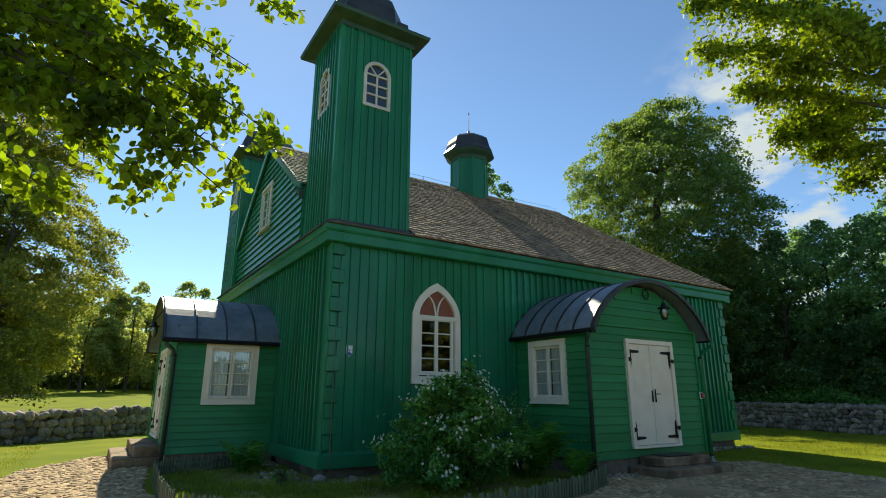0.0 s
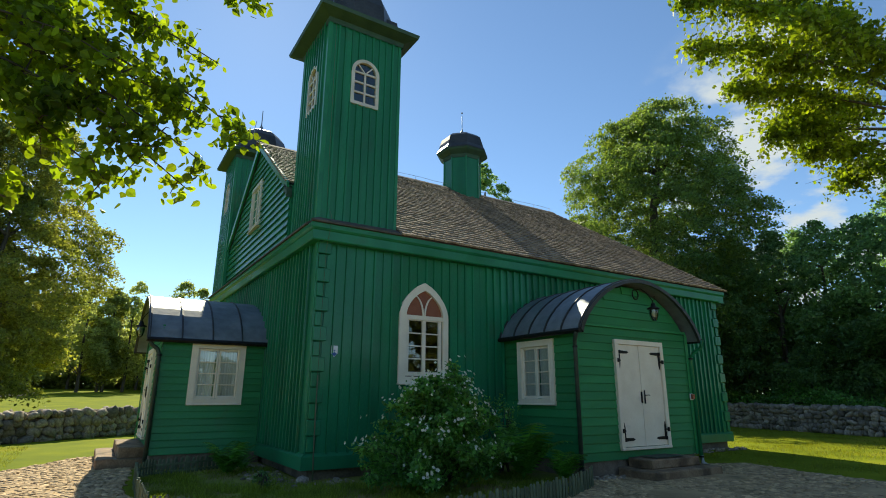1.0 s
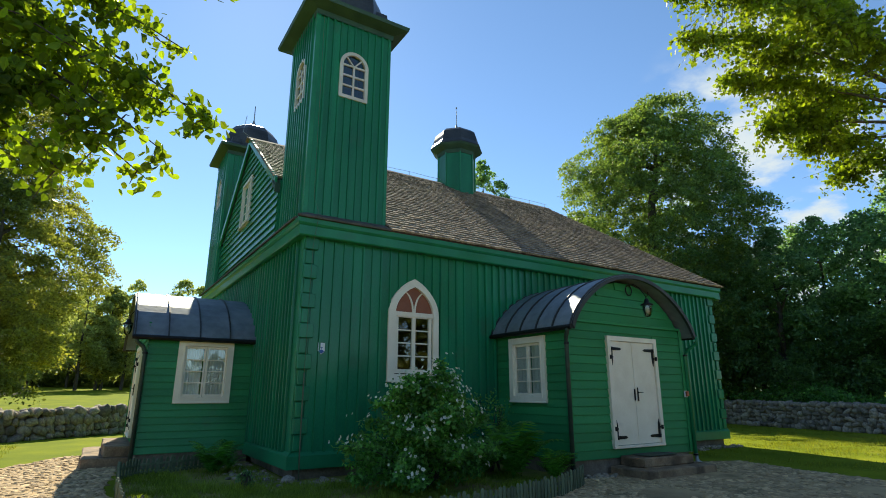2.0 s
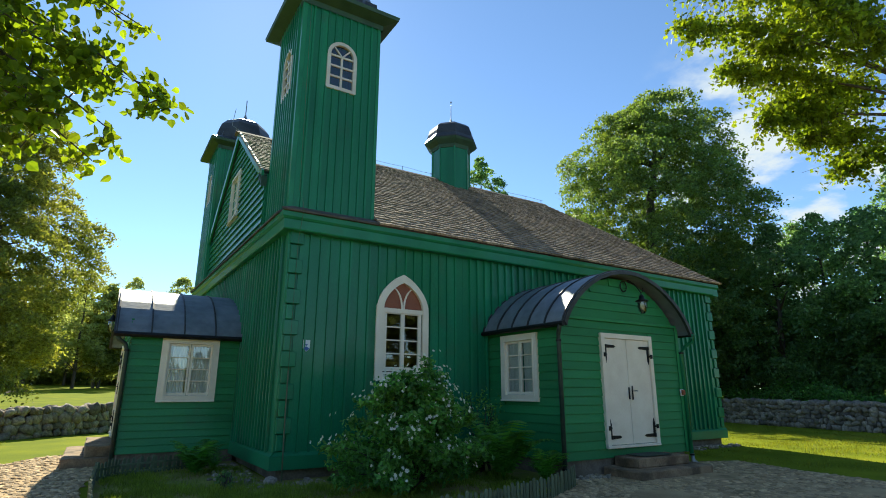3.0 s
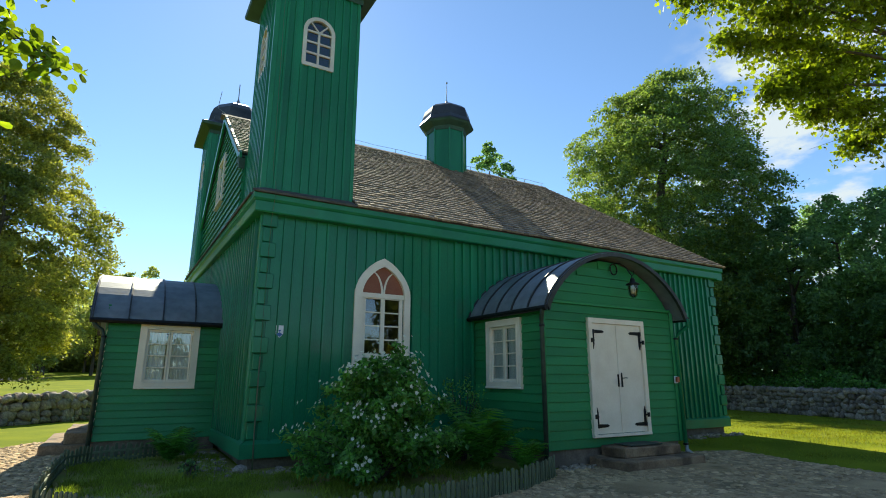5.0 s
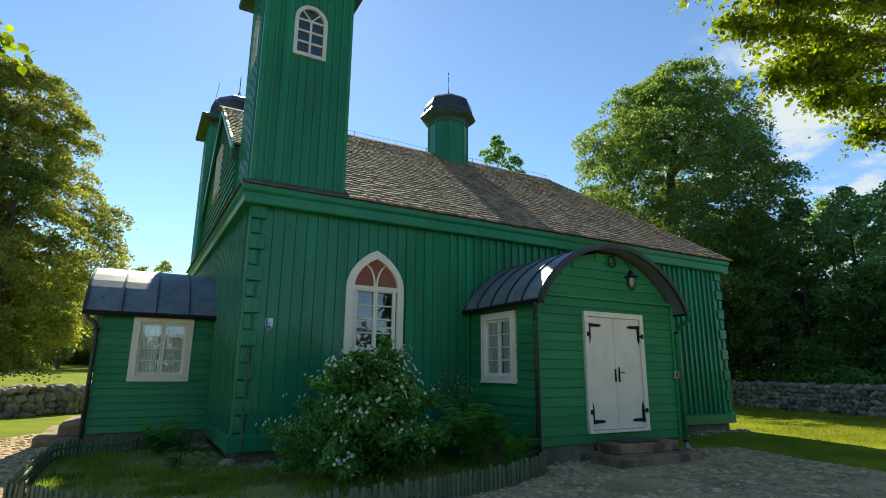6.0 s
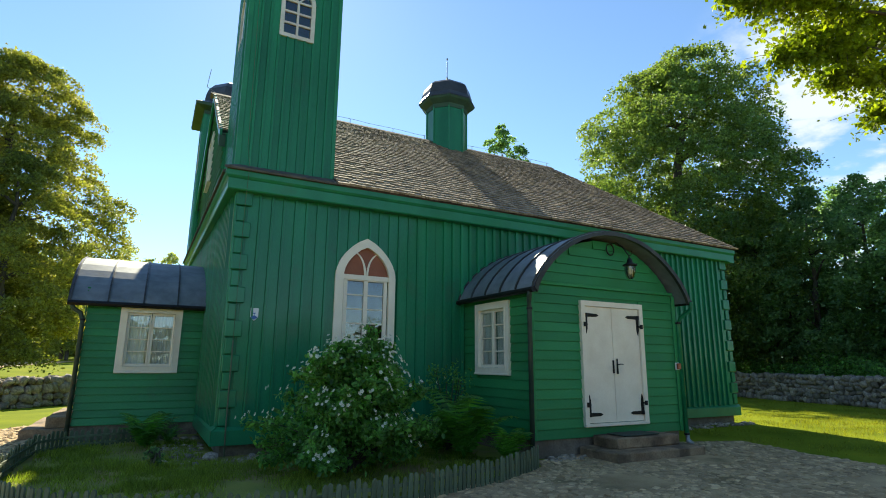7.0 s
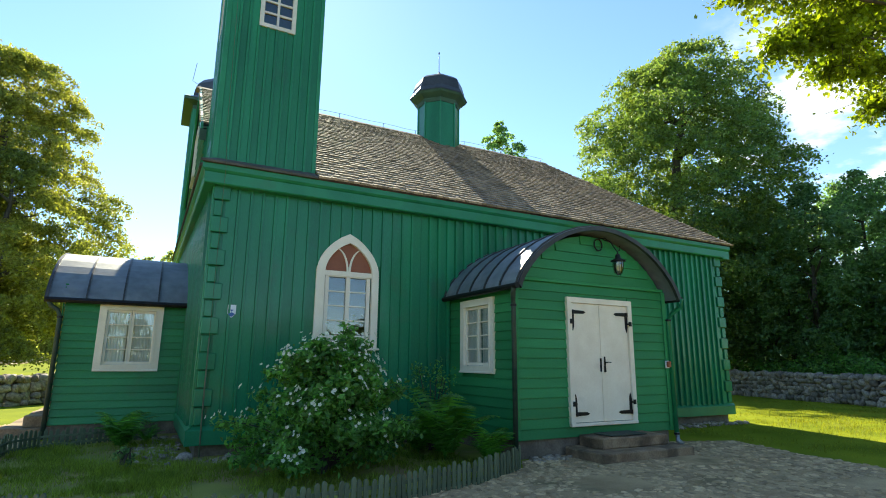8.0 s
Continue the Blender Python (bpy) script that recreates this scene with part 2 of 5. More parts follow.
# ---- building helpers ----
def box(bm, x0, x1, y0, y1, z0, z1):
    vs = [bm.verts.new((x, y, z)) for z in (z0, z1) for x, y in ((x0, y0), (x1, y0), (x1, y1), (x0, y1))]
    for f in ((3, 2, 1, 0), (4, 5, 6, 7), (0, 1, 5, 4), (1, 2, 6, 5), (2, 3, 7, 6), (3, 0, 4, 7)):
        bm.faces.new([vs[i] for i in f])


def pane_sheet(bm, x0, x1, y, z0, z1):
    bm.faces.new([bm.verts.new(p) for p in ((x0, y, z0), (x1, y, z0), (x1, y, z1), (x0, y, z1))])


def soft_box(x0, x1, y0, y1, z0, z1, r=0.008):
    bm = bmesh.new()
    box(bm, x0, x1, y0, y1, z0, z1)
    bmesh.ops.bevel(bm, geom=bm.edges[:], offset=r, segments=1, affect="EDGES")
    return bm


def prism(bm, pts, way):
    """A closed outline of 3D points pushed along way."""
    way = Vector(way)
    a = [bm.verts.new(p) for p in pts]
    b = [bm.verts.new(Vector(p) + way) for p in pts]
    bm.faces.new(a)
    bm.faces.new(b[::-1])
    for i in range(len(a)):
        bm.faces.new((a[i - 1], b[i - 1], b[i], a[i]))


def band(bm, outer, inner, y0, y1, closed=True):
    """A flat frame between two outlines in x, z, from y0 to y1."""
    k = len(outer)
    ring = [[bm.verts.new((p[0], y, p[1])) for p in o] for y in (y0, y1) for o in (outer, inner)]
    fo, fi, bo, bi = ring
    for i in range(k if closed else k - 1):
        j = (i + 1) % k
        for q in ((fo[i], fo[j], fi[j], fi[i]), (bo[j], bo[i], bi[i], bi[j]), (fo[j], fo[i], bo[i], bo[j]), (fi[i], fi[j], bi[j], bi[i])):
            bm.faces.new(q)
    if not closed:
        for i in (0, k - 1):
            bm.faces.new((fo[i], fi[i], bi[i], bo[i]))


def tube(bm, pts, r, sides=8, ends=True):
    """A round bar along points; r: one radius or one per point."""
    rings = []
    pts = [Vector(p) for p in pts]
    for i, p in enumerate(pts):
        d = (pts[min(i + 1, len(pts) - 1)] - pts[max(i - 1, 0)]).normalized()
        u = d.cross((0, 0, 1) if abs(d.z) < 0.9 else (1, 0, 0)).normalized()
        v = d.cross(u)
        q = r[i] if isinstance(r, (list, tuple)) else r
        rings.append([bm.verts.new(p + q * (math.cos(2 * math.pi * k / sides) * u + math.sin(2 * math.pi * k / sides) * v)) for k in range(sides)])
    for a, b in zip(rings, rings[1:]):
        for k in range(sides):
            bm.faces.new((a[k - 1], a[k], b[k], b[k - 1]))
    if ends:
        bm.faces.new(rings[0])
        bm.faces.new(rings[-1][::-1])


def lathe(bm, profile, sides=16, turn=0.0, centre=(0, 0, 0)):
    """Rings of (radius, z) about a vertical axis; radius 0 closes it."""
    rings = []
    for r, z in profile:
        if r < 1e-6:
            rings.append([bm.verts.new((centre[0], centre[1], centre[2] + z))])
        else:
            rings.append([bm.verts.new((centre[0] + r * math.cos(turn + 2 * math.pi * k / sides), centre[1] + r * math.sin(turn + 2 * math.pi * k / sides), centre[2] + z)) for k in range(sides)])
    for a, b in zip(rings, rings[1:]):
        for k in range(sides):
            if len(a) == 1 and len(b) == 1:
                continue
            if len(a) == 1:
                bm.faces.new((a[0], b[k], b[k - 1]))
            elif len(b) == 1:
                bm.faces.new((a[k - 1], a[k], b[0]))
            else:
                bm.faces.new((a[k - 1], a[k], b[k], b[k - 1]))


def mesh_of(name, bm, mat, smooth=False):
    bmesh.ops.recalc_face_normals(bm, faces=bm.faces[:])
    me = bpy.data.meshes.new(name)
    bm.to_mesh(me)
    bm.free()
    me.materials.append(mat)
    if smooth:
        me.shade_smooth()
    return me


def thing(name, at, label, category, group="", kind=""):
    ob = new(name)
    ob.location = at
    ob.empty_display_size = 0.2
    return tagged(ob, label, category, group, kind)


def under(ob, parent):
    """Parent ob, keeping its place in the world (only the Empty of a thing is off the origin)."""
    ob.parent = parent
    if parent.type == "EMPTY":
        ob.matrix_parent_inverse = Matrix.Translation(parent.location).inverted()
    return ob


def part(name, bm, mat, parent, label="", smooth=False, m=None):
    if m is not None:
        bm.transform(m)
    ob = under(new(name, mesh_of(name, bm, mat, smooth)), parent)
    return tagged(ob, label)


def solo(name, bm, mat, label, category, kind="", smooth=False, group=""):
    return tagged(new(name, mesh_of(name, bm, mat, smooth)), label, category, group, kind)


def raw(name, verts, faces, mat, smooth=False):
    me = bpy.data.meshes.new(name)
    me.from_pydata(verts, [], faces)
    me.materials.append(mat)
    if smooth:
        me.shade_smooth()
    return me


def sheet_with_holes(outer, holes, y0, y1):
    """A wall in x, z with openings, from y0 (outside) to y1."""
    bm = bmesh.new()
    edges = []
    for loop in [outer] + holes:
        vs = [bm.verts.new((p[0], y0, p[1])) for p in loop]
        edges += [bm.edges.new((vs[i - 1], vs[i])) for i in range(len(vs))]
    bmesh.ops.triangle_fill(bm, edges=edges, use_beauty=True)
    faces = bm.faces[:]
    got = bmesh.ops.extrude_face_region(bm, geom=faces)
    for v in got["geom"]:
        if isinstance(v, bmesh.types.BMVert):
            v.co.y = y1
    return bm


def rect(x0, x1, z0, z1):
    return [(x0, z0), (x1, z0), (x1, z1), (x0, z1)]


def arch(x0, x1, z0, spring, top, pointed, k=9):
    """Outline of an arched opening: sill, jambs and a round or pointed head."""
    c, h, r = (x0 + x1) / 2, (x1 - x0) / 2, top - spring
    right, left = [], []
    for i in range(1, k):
        a = i / k
        if pointed:
            w = h * (1 - a ** 1.9) ** 0.80
            z = spring + r * a
        else:
            w, z = h * math.cos(a * math.pi / 2), spring + r * math.sin(a * math.pi / 2)
        right.append((c + w, z))
        left.append((c - w, z))
    return [(x0, z0), (x1, z0), (x1, spring)] + right + [(c, top)] + left[::-1] + [(x0, spring)]


def facing(x, y, side):
    """From a wall's own frame (x to the right, y into the wall, z up) to the world: side 'front' looks to -y, 'left' to -x."""
    return Matrix.Translation((x, y, 0)) @ (Matrix.Rotation(-math.pi / 2, 4, "Z") if side == "left" else Matrix.Identity(4))


def window(parent, m, x0, x1, z0, z1, trim=0.13, rows=4, mat=WHITE, name="window", label="white wooden window with two columns of small panes", curtain=True):
    """Square-headed casement window with flat surround."""
    bm = bmesh.new()
    band(bm, rect(x0, x1, z0, z1), rect(x0 + trim, x1 - trim, z0 + trim, z1 - trim), -0.045, 0.03)
    band(bm, rect(x0 + trim * 0.78, x1 - trim * 0.78, z0 + trim * 0.78, z1 - trim * 0.78), rect(x0 + trim, x1 - trim, z0 + trim, z1 - trim), -0.055, -0.045)
    win = part(name, bm, mat, parent, label, m=m)
    ix0, ix1, iz0, iz1 = x0 + trim, x1 - trim, z0 + trim, z1 - trim
    c = (ix0 + ix1) / 2
    for a, b in ((ix0, c), (c, ix1)):
        bm = bmesh.new()
        band(bm, rect(a + 0.004, b - 0.004, iz0 + 0.004, iz1 - 0.004), rect(a + 0.05, b - 0.035, iz0 + 0.055, iz1 - 0.05), 0.0, 0.05)
        part("sash", bm, mat, win, m=m)
        g0, g1, h0, h1 = a + 0.05, b - 0.035, iz0 + 0.055, iz1 - 0.05
        step = (h1 - h0) / rows
        for i in range(rows):
            bm = bmesh.new()
            pane_sheet(bm, g0, g1, 0.027, h0 + i * step + 0.008, h0 + (i + 1) * step - 0.008)
            p = part("pane", bm, GLASS, win, m=m)
            p.visible_shadow = False
            if i:
                part("glazing_bar", soft_box(g0, g1, 0.008, 0.042, h0 + i * step - 0.012, h0 + i * step + 0.012, 0.004), mat, win, m=m)
    part("sill", soft_box(x0 - 0.0, x1 + 0.0, -0.075, -0.046, z0 + 0.0, z0 + 0.035, 0.006), mat, win, m=m)
    if curtain:
        for a, b in ((ix0, c - 0.06), (c + 0.06, ix1)):
            k = 24
            front = [(a + (b - a) * i / k, 0.066 + 0.010 * math.sin(i * 1.7) + 0.003 * math.sin(i * 0.6)) for i in range(k + 1)]
            vs = [(x, y, z) for z in (iz0 - 0.03, iz1 + 0.02) for x, y in front]
            fs = [(i, i + 1, k + 2 + i, k + 1 + i) for i in range(k)]
            me = raw("curtain", [tuple(m @ Vector(v)) for v in vs], fs, CURTAIN, True)
            tagged(under(new("curtain", me), win), "drawn white net curtain")
    return win


def plank_run(parent, m, name, x0, x1, step, span, mat, y0=-0.022, batten=0.05, proud=0.02):
    """Upright boards with cover strips; span(x) gives the pieces [(z0, z1)...] at that x."""
    k = max(1, round((x1 - x0) / step))
    w = (x1 - x0) / k
    rng = random.Random(name + str(x0))
    for i in range(k):
        a, b = x0 + i * w, x0 + (i + 1) * w
        for z0, z1 in span((a + b) / 2):
            if z1 - z0 < 0.05:
                continue
            d = rng.uniform(-0.006, 0.004)
            bm = bmesh.new()
            box(bm, a + 0.003, b - 0.003, y0 + d, y0 + 0.021, z0, z1)
            part("board", bm, mat, parent, m=m)
        if i:
            for z0, z1 in span(a):
                if z1 - z0 < 0.05:
                    continue
                bm = bmesh.new()
                t = rng.uniform(-0.004, 0.004)
                s = rng.uniform(-0.006, 0.006)
                vs = [(a - batten / 2 + t, y0 - 0.001, z0), (a - batten / 2 + 0.008 + t, y0 - proud, z0), (a + batten / 2 - 0.008 + t, y0 - proud, z0), (a + batten / 2 + t, y0 - 0.001, z0)]
                prism(bm, vs, (s, 0, z1 - z0))
                part("batten", bm, mat, parent, m=m)


def clapboards(parent, m, x0, x1, z0, z1, step, mat, cut=(), lap=0.013, limits=None, y=0.0):
    """Lapped level boards; cut: openings (x0, x1, z0, z1); limits(z) gives the width at a height."""
    k = max(1, round((z1 - z0) / step))
    h = (z1 - z0) / k
    for i in range(k):
        a, b = z0 + i * h, z0 + (i + 1) * h
        spans = [(x0, x1)] if limits is None else [limits(b)]
        for cx0, cx1, cz0, cz1 in cut:
            if a < cz1 - 0.02 and b > cz0 + 0.02:
                spans = [q for s in spans for q in ((s[0], min(s[1], cx0)), (max(s[0], cx1), s[1])) if q[1] - q[0] > 0.03]
        for s0, s1 in spans:
            if s1 - s0 < 0.05:
                continue
            bm = bmesh.new()
            prism(bm, [(s0, y, a + 0.005), (s0, y - lap - 0.014, a + 0.005), (s0, y - lap - 0.014, a + 0.016), (s0, y - 0.010, b - 0.006), (s0, y, b - 0.006)], (s1 - s0, 0, 0))
            part("clapboard", bm, mat, parent, m=m)


def far_rise(y):
    """The meadow climbs gently beyond the old lindens."""
    return min(2.3, max(0.0, (y - 36) * 0.029))


def ground_z(x, y):
    n = noise.noise((x * 0.35, y * 0.35, 1.7)) * 0.03 + noise.noise((x * 1.4, y * 1.4, 4.1)) * 0.012
    return -0.12 + n * min(1.0, max(0.0, (math.hypot(x - 10, y - 12)) / 6))


# ---- plan ----
FRONT, LEFT, RIGHT, BACK = 9.95, 3.76, 16.85, 20.15  # hall walls
EAVE_Z, RIDGE_Z, RIDGE_Y, RIDGE_END = 4.62, 8.42, 15.05, 14.9
EAVE_Y, EAVE_X = 9.66, 17.15
TOWER = (3.68, 5.42, 9.955, 11.68)

# ---- ground ----
verts, faces = [], []
xs = [-3000, -600, -150, -60, -30, -16, -8] + [-4 + 0.6 * i for i in range(58)] + [32, 36, 42, 60, 150, 600, 3000]
ys = [-3000, -600, -150, -60, -30, -14, -6] + [-3 + 0.6 * i for i in range(52)] + [30, 34, 36, 48, 60, 80, 115.3, 150, 600, 3000]
for yy in ys:
    for xx in xs:
        verts.append((xx, yy, ground_z(xx, yy) if abs(xx) < 40 and abs(yy) < 40 else -0.12 + far_rise(yy)))
for j in range(len(ys) - 1):
    for i in range(len(xs) - 1):
        a = j * len(xs) + i
        faces.append((a, a + 1, a + len(xs) + 1, a + len(xs)))
ground = tagged(new("ground", raw("ground", verts, faces, LAWN, True)), "sunlit mown lawn reaching far beyond the walls", "lawn", kind="structure")


def patch(name, outline, mat, label, lift=0.012, cell=0.3):
    """A thin sheet on the ground inside an outline."""
    bm = bmesh.new()
    vs = [bm.verts.new((x, y, 0)) for x, y in outline]
    bmesh.ops.triangle_fill(bm, edges=[bm.edges.new((vs[i - 1], vs[i])) for i in range(len(vs))], use_beauty=True)
    for _ in range(4):
        bmesh.ops.subdivide_edges(bm, edges=[e for e in bm.edges if e.calc_length() > cell], cuts=1, use_grid_fill=True)
    for v in bm.verts:
        v.co.z = ground_z(v.co.x, v.co.y) + lift
    return solo(name, bm, mat, label, "ground", "structure", True)


YARD = [(1.0, -6), (16, -6), (14.6, 2.4), (12.9, 4.6), (13.0, 6.0), (13.6, 7.7), (11.9, 8.2), (8.3, 7.6), (8.0, 7.15), (6.4, 6.6), (4.6, 6.35), (2.6, 6.6), (1.3, 8.2), (1.0, 10.5), (1.3, 13.4), (1.2, 16.6), (0.2, 16.2), (-0.9, 14.2), (-1.4, 11.0), (-2.0, 4), (-2.5, -6)]
patch("yard", YARD, SOIL, "trodden earth and grit between cobbles before the porches")
BED = [(1.35, 12.9), (1.15, 10.5), (1.4, 8.3), (2.7, 6.75), (4.6, 6.5), (6.4, 6.75), (7.9, 7.25), (8.35, 7.75), (8.35, 10.0), (3.75, 10.0), (3.75, 13.0)]
patch("garden_bed", BED, GARDEN, "shaded garden bed with thin grass round the house corner", 0.02)

# ---- hall ----
hall = thing("wooden_hall", (10.2, 15.0, -0.1), "dark green wooden hall with shingled hipped roof", "building")
bm = bmesh.new()
ARCH_OUT = arch(5.54, 6.73, 1.60, 2.95, 3.70, True)
ARCH_IN = arch(5.70, 6.60, 1.73, 2.97, 3.53, True)
HALL_Z0 = 0.34
front_wall = part("front_wall", sheet_with_holes(rect(LEFT, RIGHT, 0.10, 4.6), [ARCH_IN], FRONT, FRONT + 0.2), GREEN, hall, "upright green boards with cover strips")
mL = facing(LEFT, RIDGE_Y, "left")
half_w = (BACK - FRONT) / 2
left_wall = part("left_wall", sheet_with_holes(rect(-half_w, half_w, 0.10, 4.62), [], 0.0, 0.2), GREEN, hall, "upright green boards with cover strips", m=mL)
bm = bmesh.new()
box(bm, RIGHT - 0.2, RIGHT, FRONT + 0.2, BACK - 0.2, 0.1, 4.6)
part("right_wall", bm, GREEN, hall)
bm = bmesh.new()
box(bm, LEFT + 0.2, RIGHT, BACK - 0.2, BACK, 0.1, 4.6)
part("back_wall", bm, GREEN, hall)
bm = bmesh.new()
box(bm, LEFT + 0.25, RIGHT - 0.25, FRONT + 0.25, BACK - 0.25, 0.3, 0.36)
part("floor_boards", bm, DARK_ROOM, hall, "dim brown floor inside")
bm = bmesh.new()
box(bm, LEFT + 0.25, RIGHT - 0.25, 13.0, 13.1, 0.36, 4.55)
part("inner_partition", bm, DARK_ROOM, hall, "dim brown inner wall")
bm = bmesh.new()
box(bm, LEFT + 0.06, RIGHT - 0.06, FRONT + 0.06, BACK - 0.06, -0.3, 0.12)
part("foundation", bm, FOUNDATION, hall, "rough grey field-stone base")


def arch_top(x):
    """Height of the arched surround's outer edge at x."""
    a = min(1.0, abs(x - 6.15) / 0.60)
    return 2.95 + 0.75 * (1 - a ** 1.25) ** (1 / 1.9)


mF = Matrix.Translation((0, FRONT, 0))


def front_span(x):
    top = 4.30
    if 5.58 < x < 6.72:
        return [(HALL_Z0, 1.64), (arch_top(x) - 0.05, top)]
    if 8.33 < x < 11.77:
        z = 2.60 + 1.05 * max(0, 1 - ((x - 10.075) / 1.9) ** 2) ** 0.725
        return [(z - 0.06, top)]
    return [(HALL_Z0, top)]


plank_run(front_wall, mF, "front", LEFT + 0.17, 7.62, 0.2, front_span, GREEN, batten=0.05, proud=0.034)
plank_run(front_wall, mF, "front_far", 7.62, RIGHT - 0.16, 0.2, front_span, GREEN, batten=0.075, proud=0.052)


def left_span(x):
    y = RIDGE_Y - x
    if 12.99 < y < 16.95:
        z = 2.47 + 1.05 * max(0, 1 - ((y - 14.95) / 2.08) ** 2) ** 0.725
        return [(z - 0.06, 4.30)]
    return [(HALL_Z0, 4.30)]


plank_run(left_wall, mL, "left", -half_w + 0.1, half_w - 0.13, 0.2, left_span, GREEN, batten=0.07, proud=0.058)
# water table and corner blocks
bm = bmesh.new()
prism(bm, [(LEFT - 0.10, FRONT - 0.10, 0.08), (LEFT - 0.10, FRONT - 0.10, 0.30), (LEFT - 0.04, FRONT - 0.02, 0.36), (LEFT - 0.04, FRONT - 0.02, 0.08)], (RIGHT - LEFT + 0.14, 0, 0))
part("water_table", bm, GREEN_TRIM, hall, "green sloping base board")
bm = bmesh.new()
prism(bm, [(LEFT - 0.105, FRONT - 0.105, 0.08), (LEFT - 0.105, FRONT - 0.105, 0.302), (LEFT - 0.025, FRONT - 0.045, 0.362), (LEFT - 0.025, FRONT - 0.045, 0.08)], (0, BACK - FRONT + 0.2, 0))
part("water_table", bm, GREEN_TRIM, hall, "green sloping base board")
for k in range(14):
    z0 = 0.37 + k * 0.281
    wide, proud, stick = (0.235, 0.080, 0.030) if k % 2 else (0.135, 0.058, 0.004)
    for x0, x1 in ((LEFT - stick, LEFT + wide), (RIGHT - wide, RIGHT + stick)):
        part("corner_block", soft_box(x0, x1, FRONT - proud, FRONT - 0.001, z0 + 0.008, z0 + 0.273, 0.012), GREEN, front_wall)
part("corner_board", soft_box(LEFT - 0.05, LEFT - 0.001, FRONT - 0.03, FRONT + 0.10, 0.36, 4.3), GREEN_TRIM, left_wall)
# cornice on three sides
COR = [(0.02, 4.26), (-0.19, 4.26), (-0.205, 4.28), (-0.205, 4.45), (-0.225, 4.465), (-0.25, 4.50), (-0.25, 4.59), (0.02, 4.59)]
bm = bmesh.new()
prism(bm, [(LEFT - 0.02, FRONT + d, z) for d, z in COR], (RIGHT - LEFT + 0.02, 0, 0))
part("cornice", bm, GREEN_TRIM, hall, "green moulded eaves cornice")
bm = bmesh.new()
lc = [[(LEFT + d, FRONT + d, z) for d, z in COR], [(LEFT + d, BACK, z) for d, z in COR]]
ra, rb = [[bm.verts.new(p) for p in loop] for loop in lc]
bm.faces.new(ra); bm.faces.new(rb[::-1])
for i in range(len(ra)):
    bm.faces.new((ra[i - 1], rb[i - 1], rb[i], ra[i]))
part("cornice", bm, GREEN_TRIM, hall, "green moulded eaves cornice")
bm = bmesh.new()
ra, rb = [[bm.verts.new(p) for p in loop] for loop in ([(LEFT - 0.02 + 0.0, FRONT + d, z) for d, z in COR], [(LEFT + d, FRONT + d, z) for d, z in COR])]
bm.faces.new(ra); bm.faces.new(rb[::-1])
for i in range(len(ra)):
    bm.faces.new((ra[i - 1], rb[i - 1], rb[i], ra[i]))
part("cornice_corner", bm, GREEN_TRIM, hall)
bm = bmesh.new()
prism(bm, [(RIGHT, FRONT - 0.25, 4.59), (RIGHT, FRONT - 0.25, 4.50), (RIGHT, FRONT - 0.205, 4.45), (RIGHT, FRONT - 0.205, 4.24), (RIGHT, BACK, 4.24), (RIGHT, BACK, 4.59)], (0.25, 0, 0))
part("cornice_return", bm, GREEN_TRIM, hall)

# arched window of the hall
mW = Matrix.Translation((0, FRONT - 0.02, 0))
bm = bmesh.new()
band(bm, ARCH_OUT, ARCH_IN, -0.05, 0.03)
win = part("arched_window", bm, WHITE, hall, "white pointed-arch window with fanlight", m=mW)
bm = bmesh.new()
band(bm, rect(5.72, 6.58, 1.75, 2.98), rect(5.79, 6.51, 1.83, 2.88), 0.0, 0.05)
box(bm, 6.11, 6.19, -0.005, 0.05, 1.83, 2.88)
box(bm, 5.70, 6.60, -0.02, 0.05, 2.90, 2.99)
part("casement", bm, WHITE, win, m=mW)
for i in range(4):
    z = 1.83 + i * 0.2625
    for a, b in ((5.79, 6.11), (6.19, 6.51)):
        bm = bmesh.new(); pane_sheet(bm, a, b, 0.027, z + 0.012, z + 0.25)
        p = part("pane", bm, GLASS, win, m=mW); p.visible_shadow = False
        if i:
            part("glazing_bar", soft_box(a, b, 0.008, 0.042, z - 0.013, z + 0.013, 0.004), WHITE, win, m=mW)
for s in (-1, 1):
    bm = bmesh.new()
    path = [(6.15 + s * (0.02 + 0.24 * (k / 8) ** 2.0), 2.98 + 0.46 * math.sin(k / 8 * 1.35) / math.sin(1.35)) for k in range(9)]
    band(bm, [(x - 0.018, z) for x, z in path], [(x + 0.018, z) for x, z in path], 0.0, 0.045, False)
    part("tracery", bm, WHITE, win, m=mW)
bm = bmesh.new()
prism(bm, [(x, 0.022, z) for x, z in arch(5.70, 6.60, 2.98, 2.99, 3.53, True)], (0, 0.012, 0))
part("fanlight_panel", bm, RED_CLOTH, win, "rust-red boarded fanlight", m=mW)
part("sill", soft_box(5.53, 6.77, -0.09, 0.0, 1.57, 1.605), WHITE, win, m=mW)

# gable
GX = 3.60
mG = facing(GX, RIDGE_Y, "left")
SLOPE = (RIDGE_Z - EAVE_Z) / (RIDGE_Y - EAVE_Y)


def gable_half(z):
    h = max(0.02, (RIDGE_Z - 0.12 - z) / SLOPE)
    return (-min(h, 3.37), min(h, 3.37))


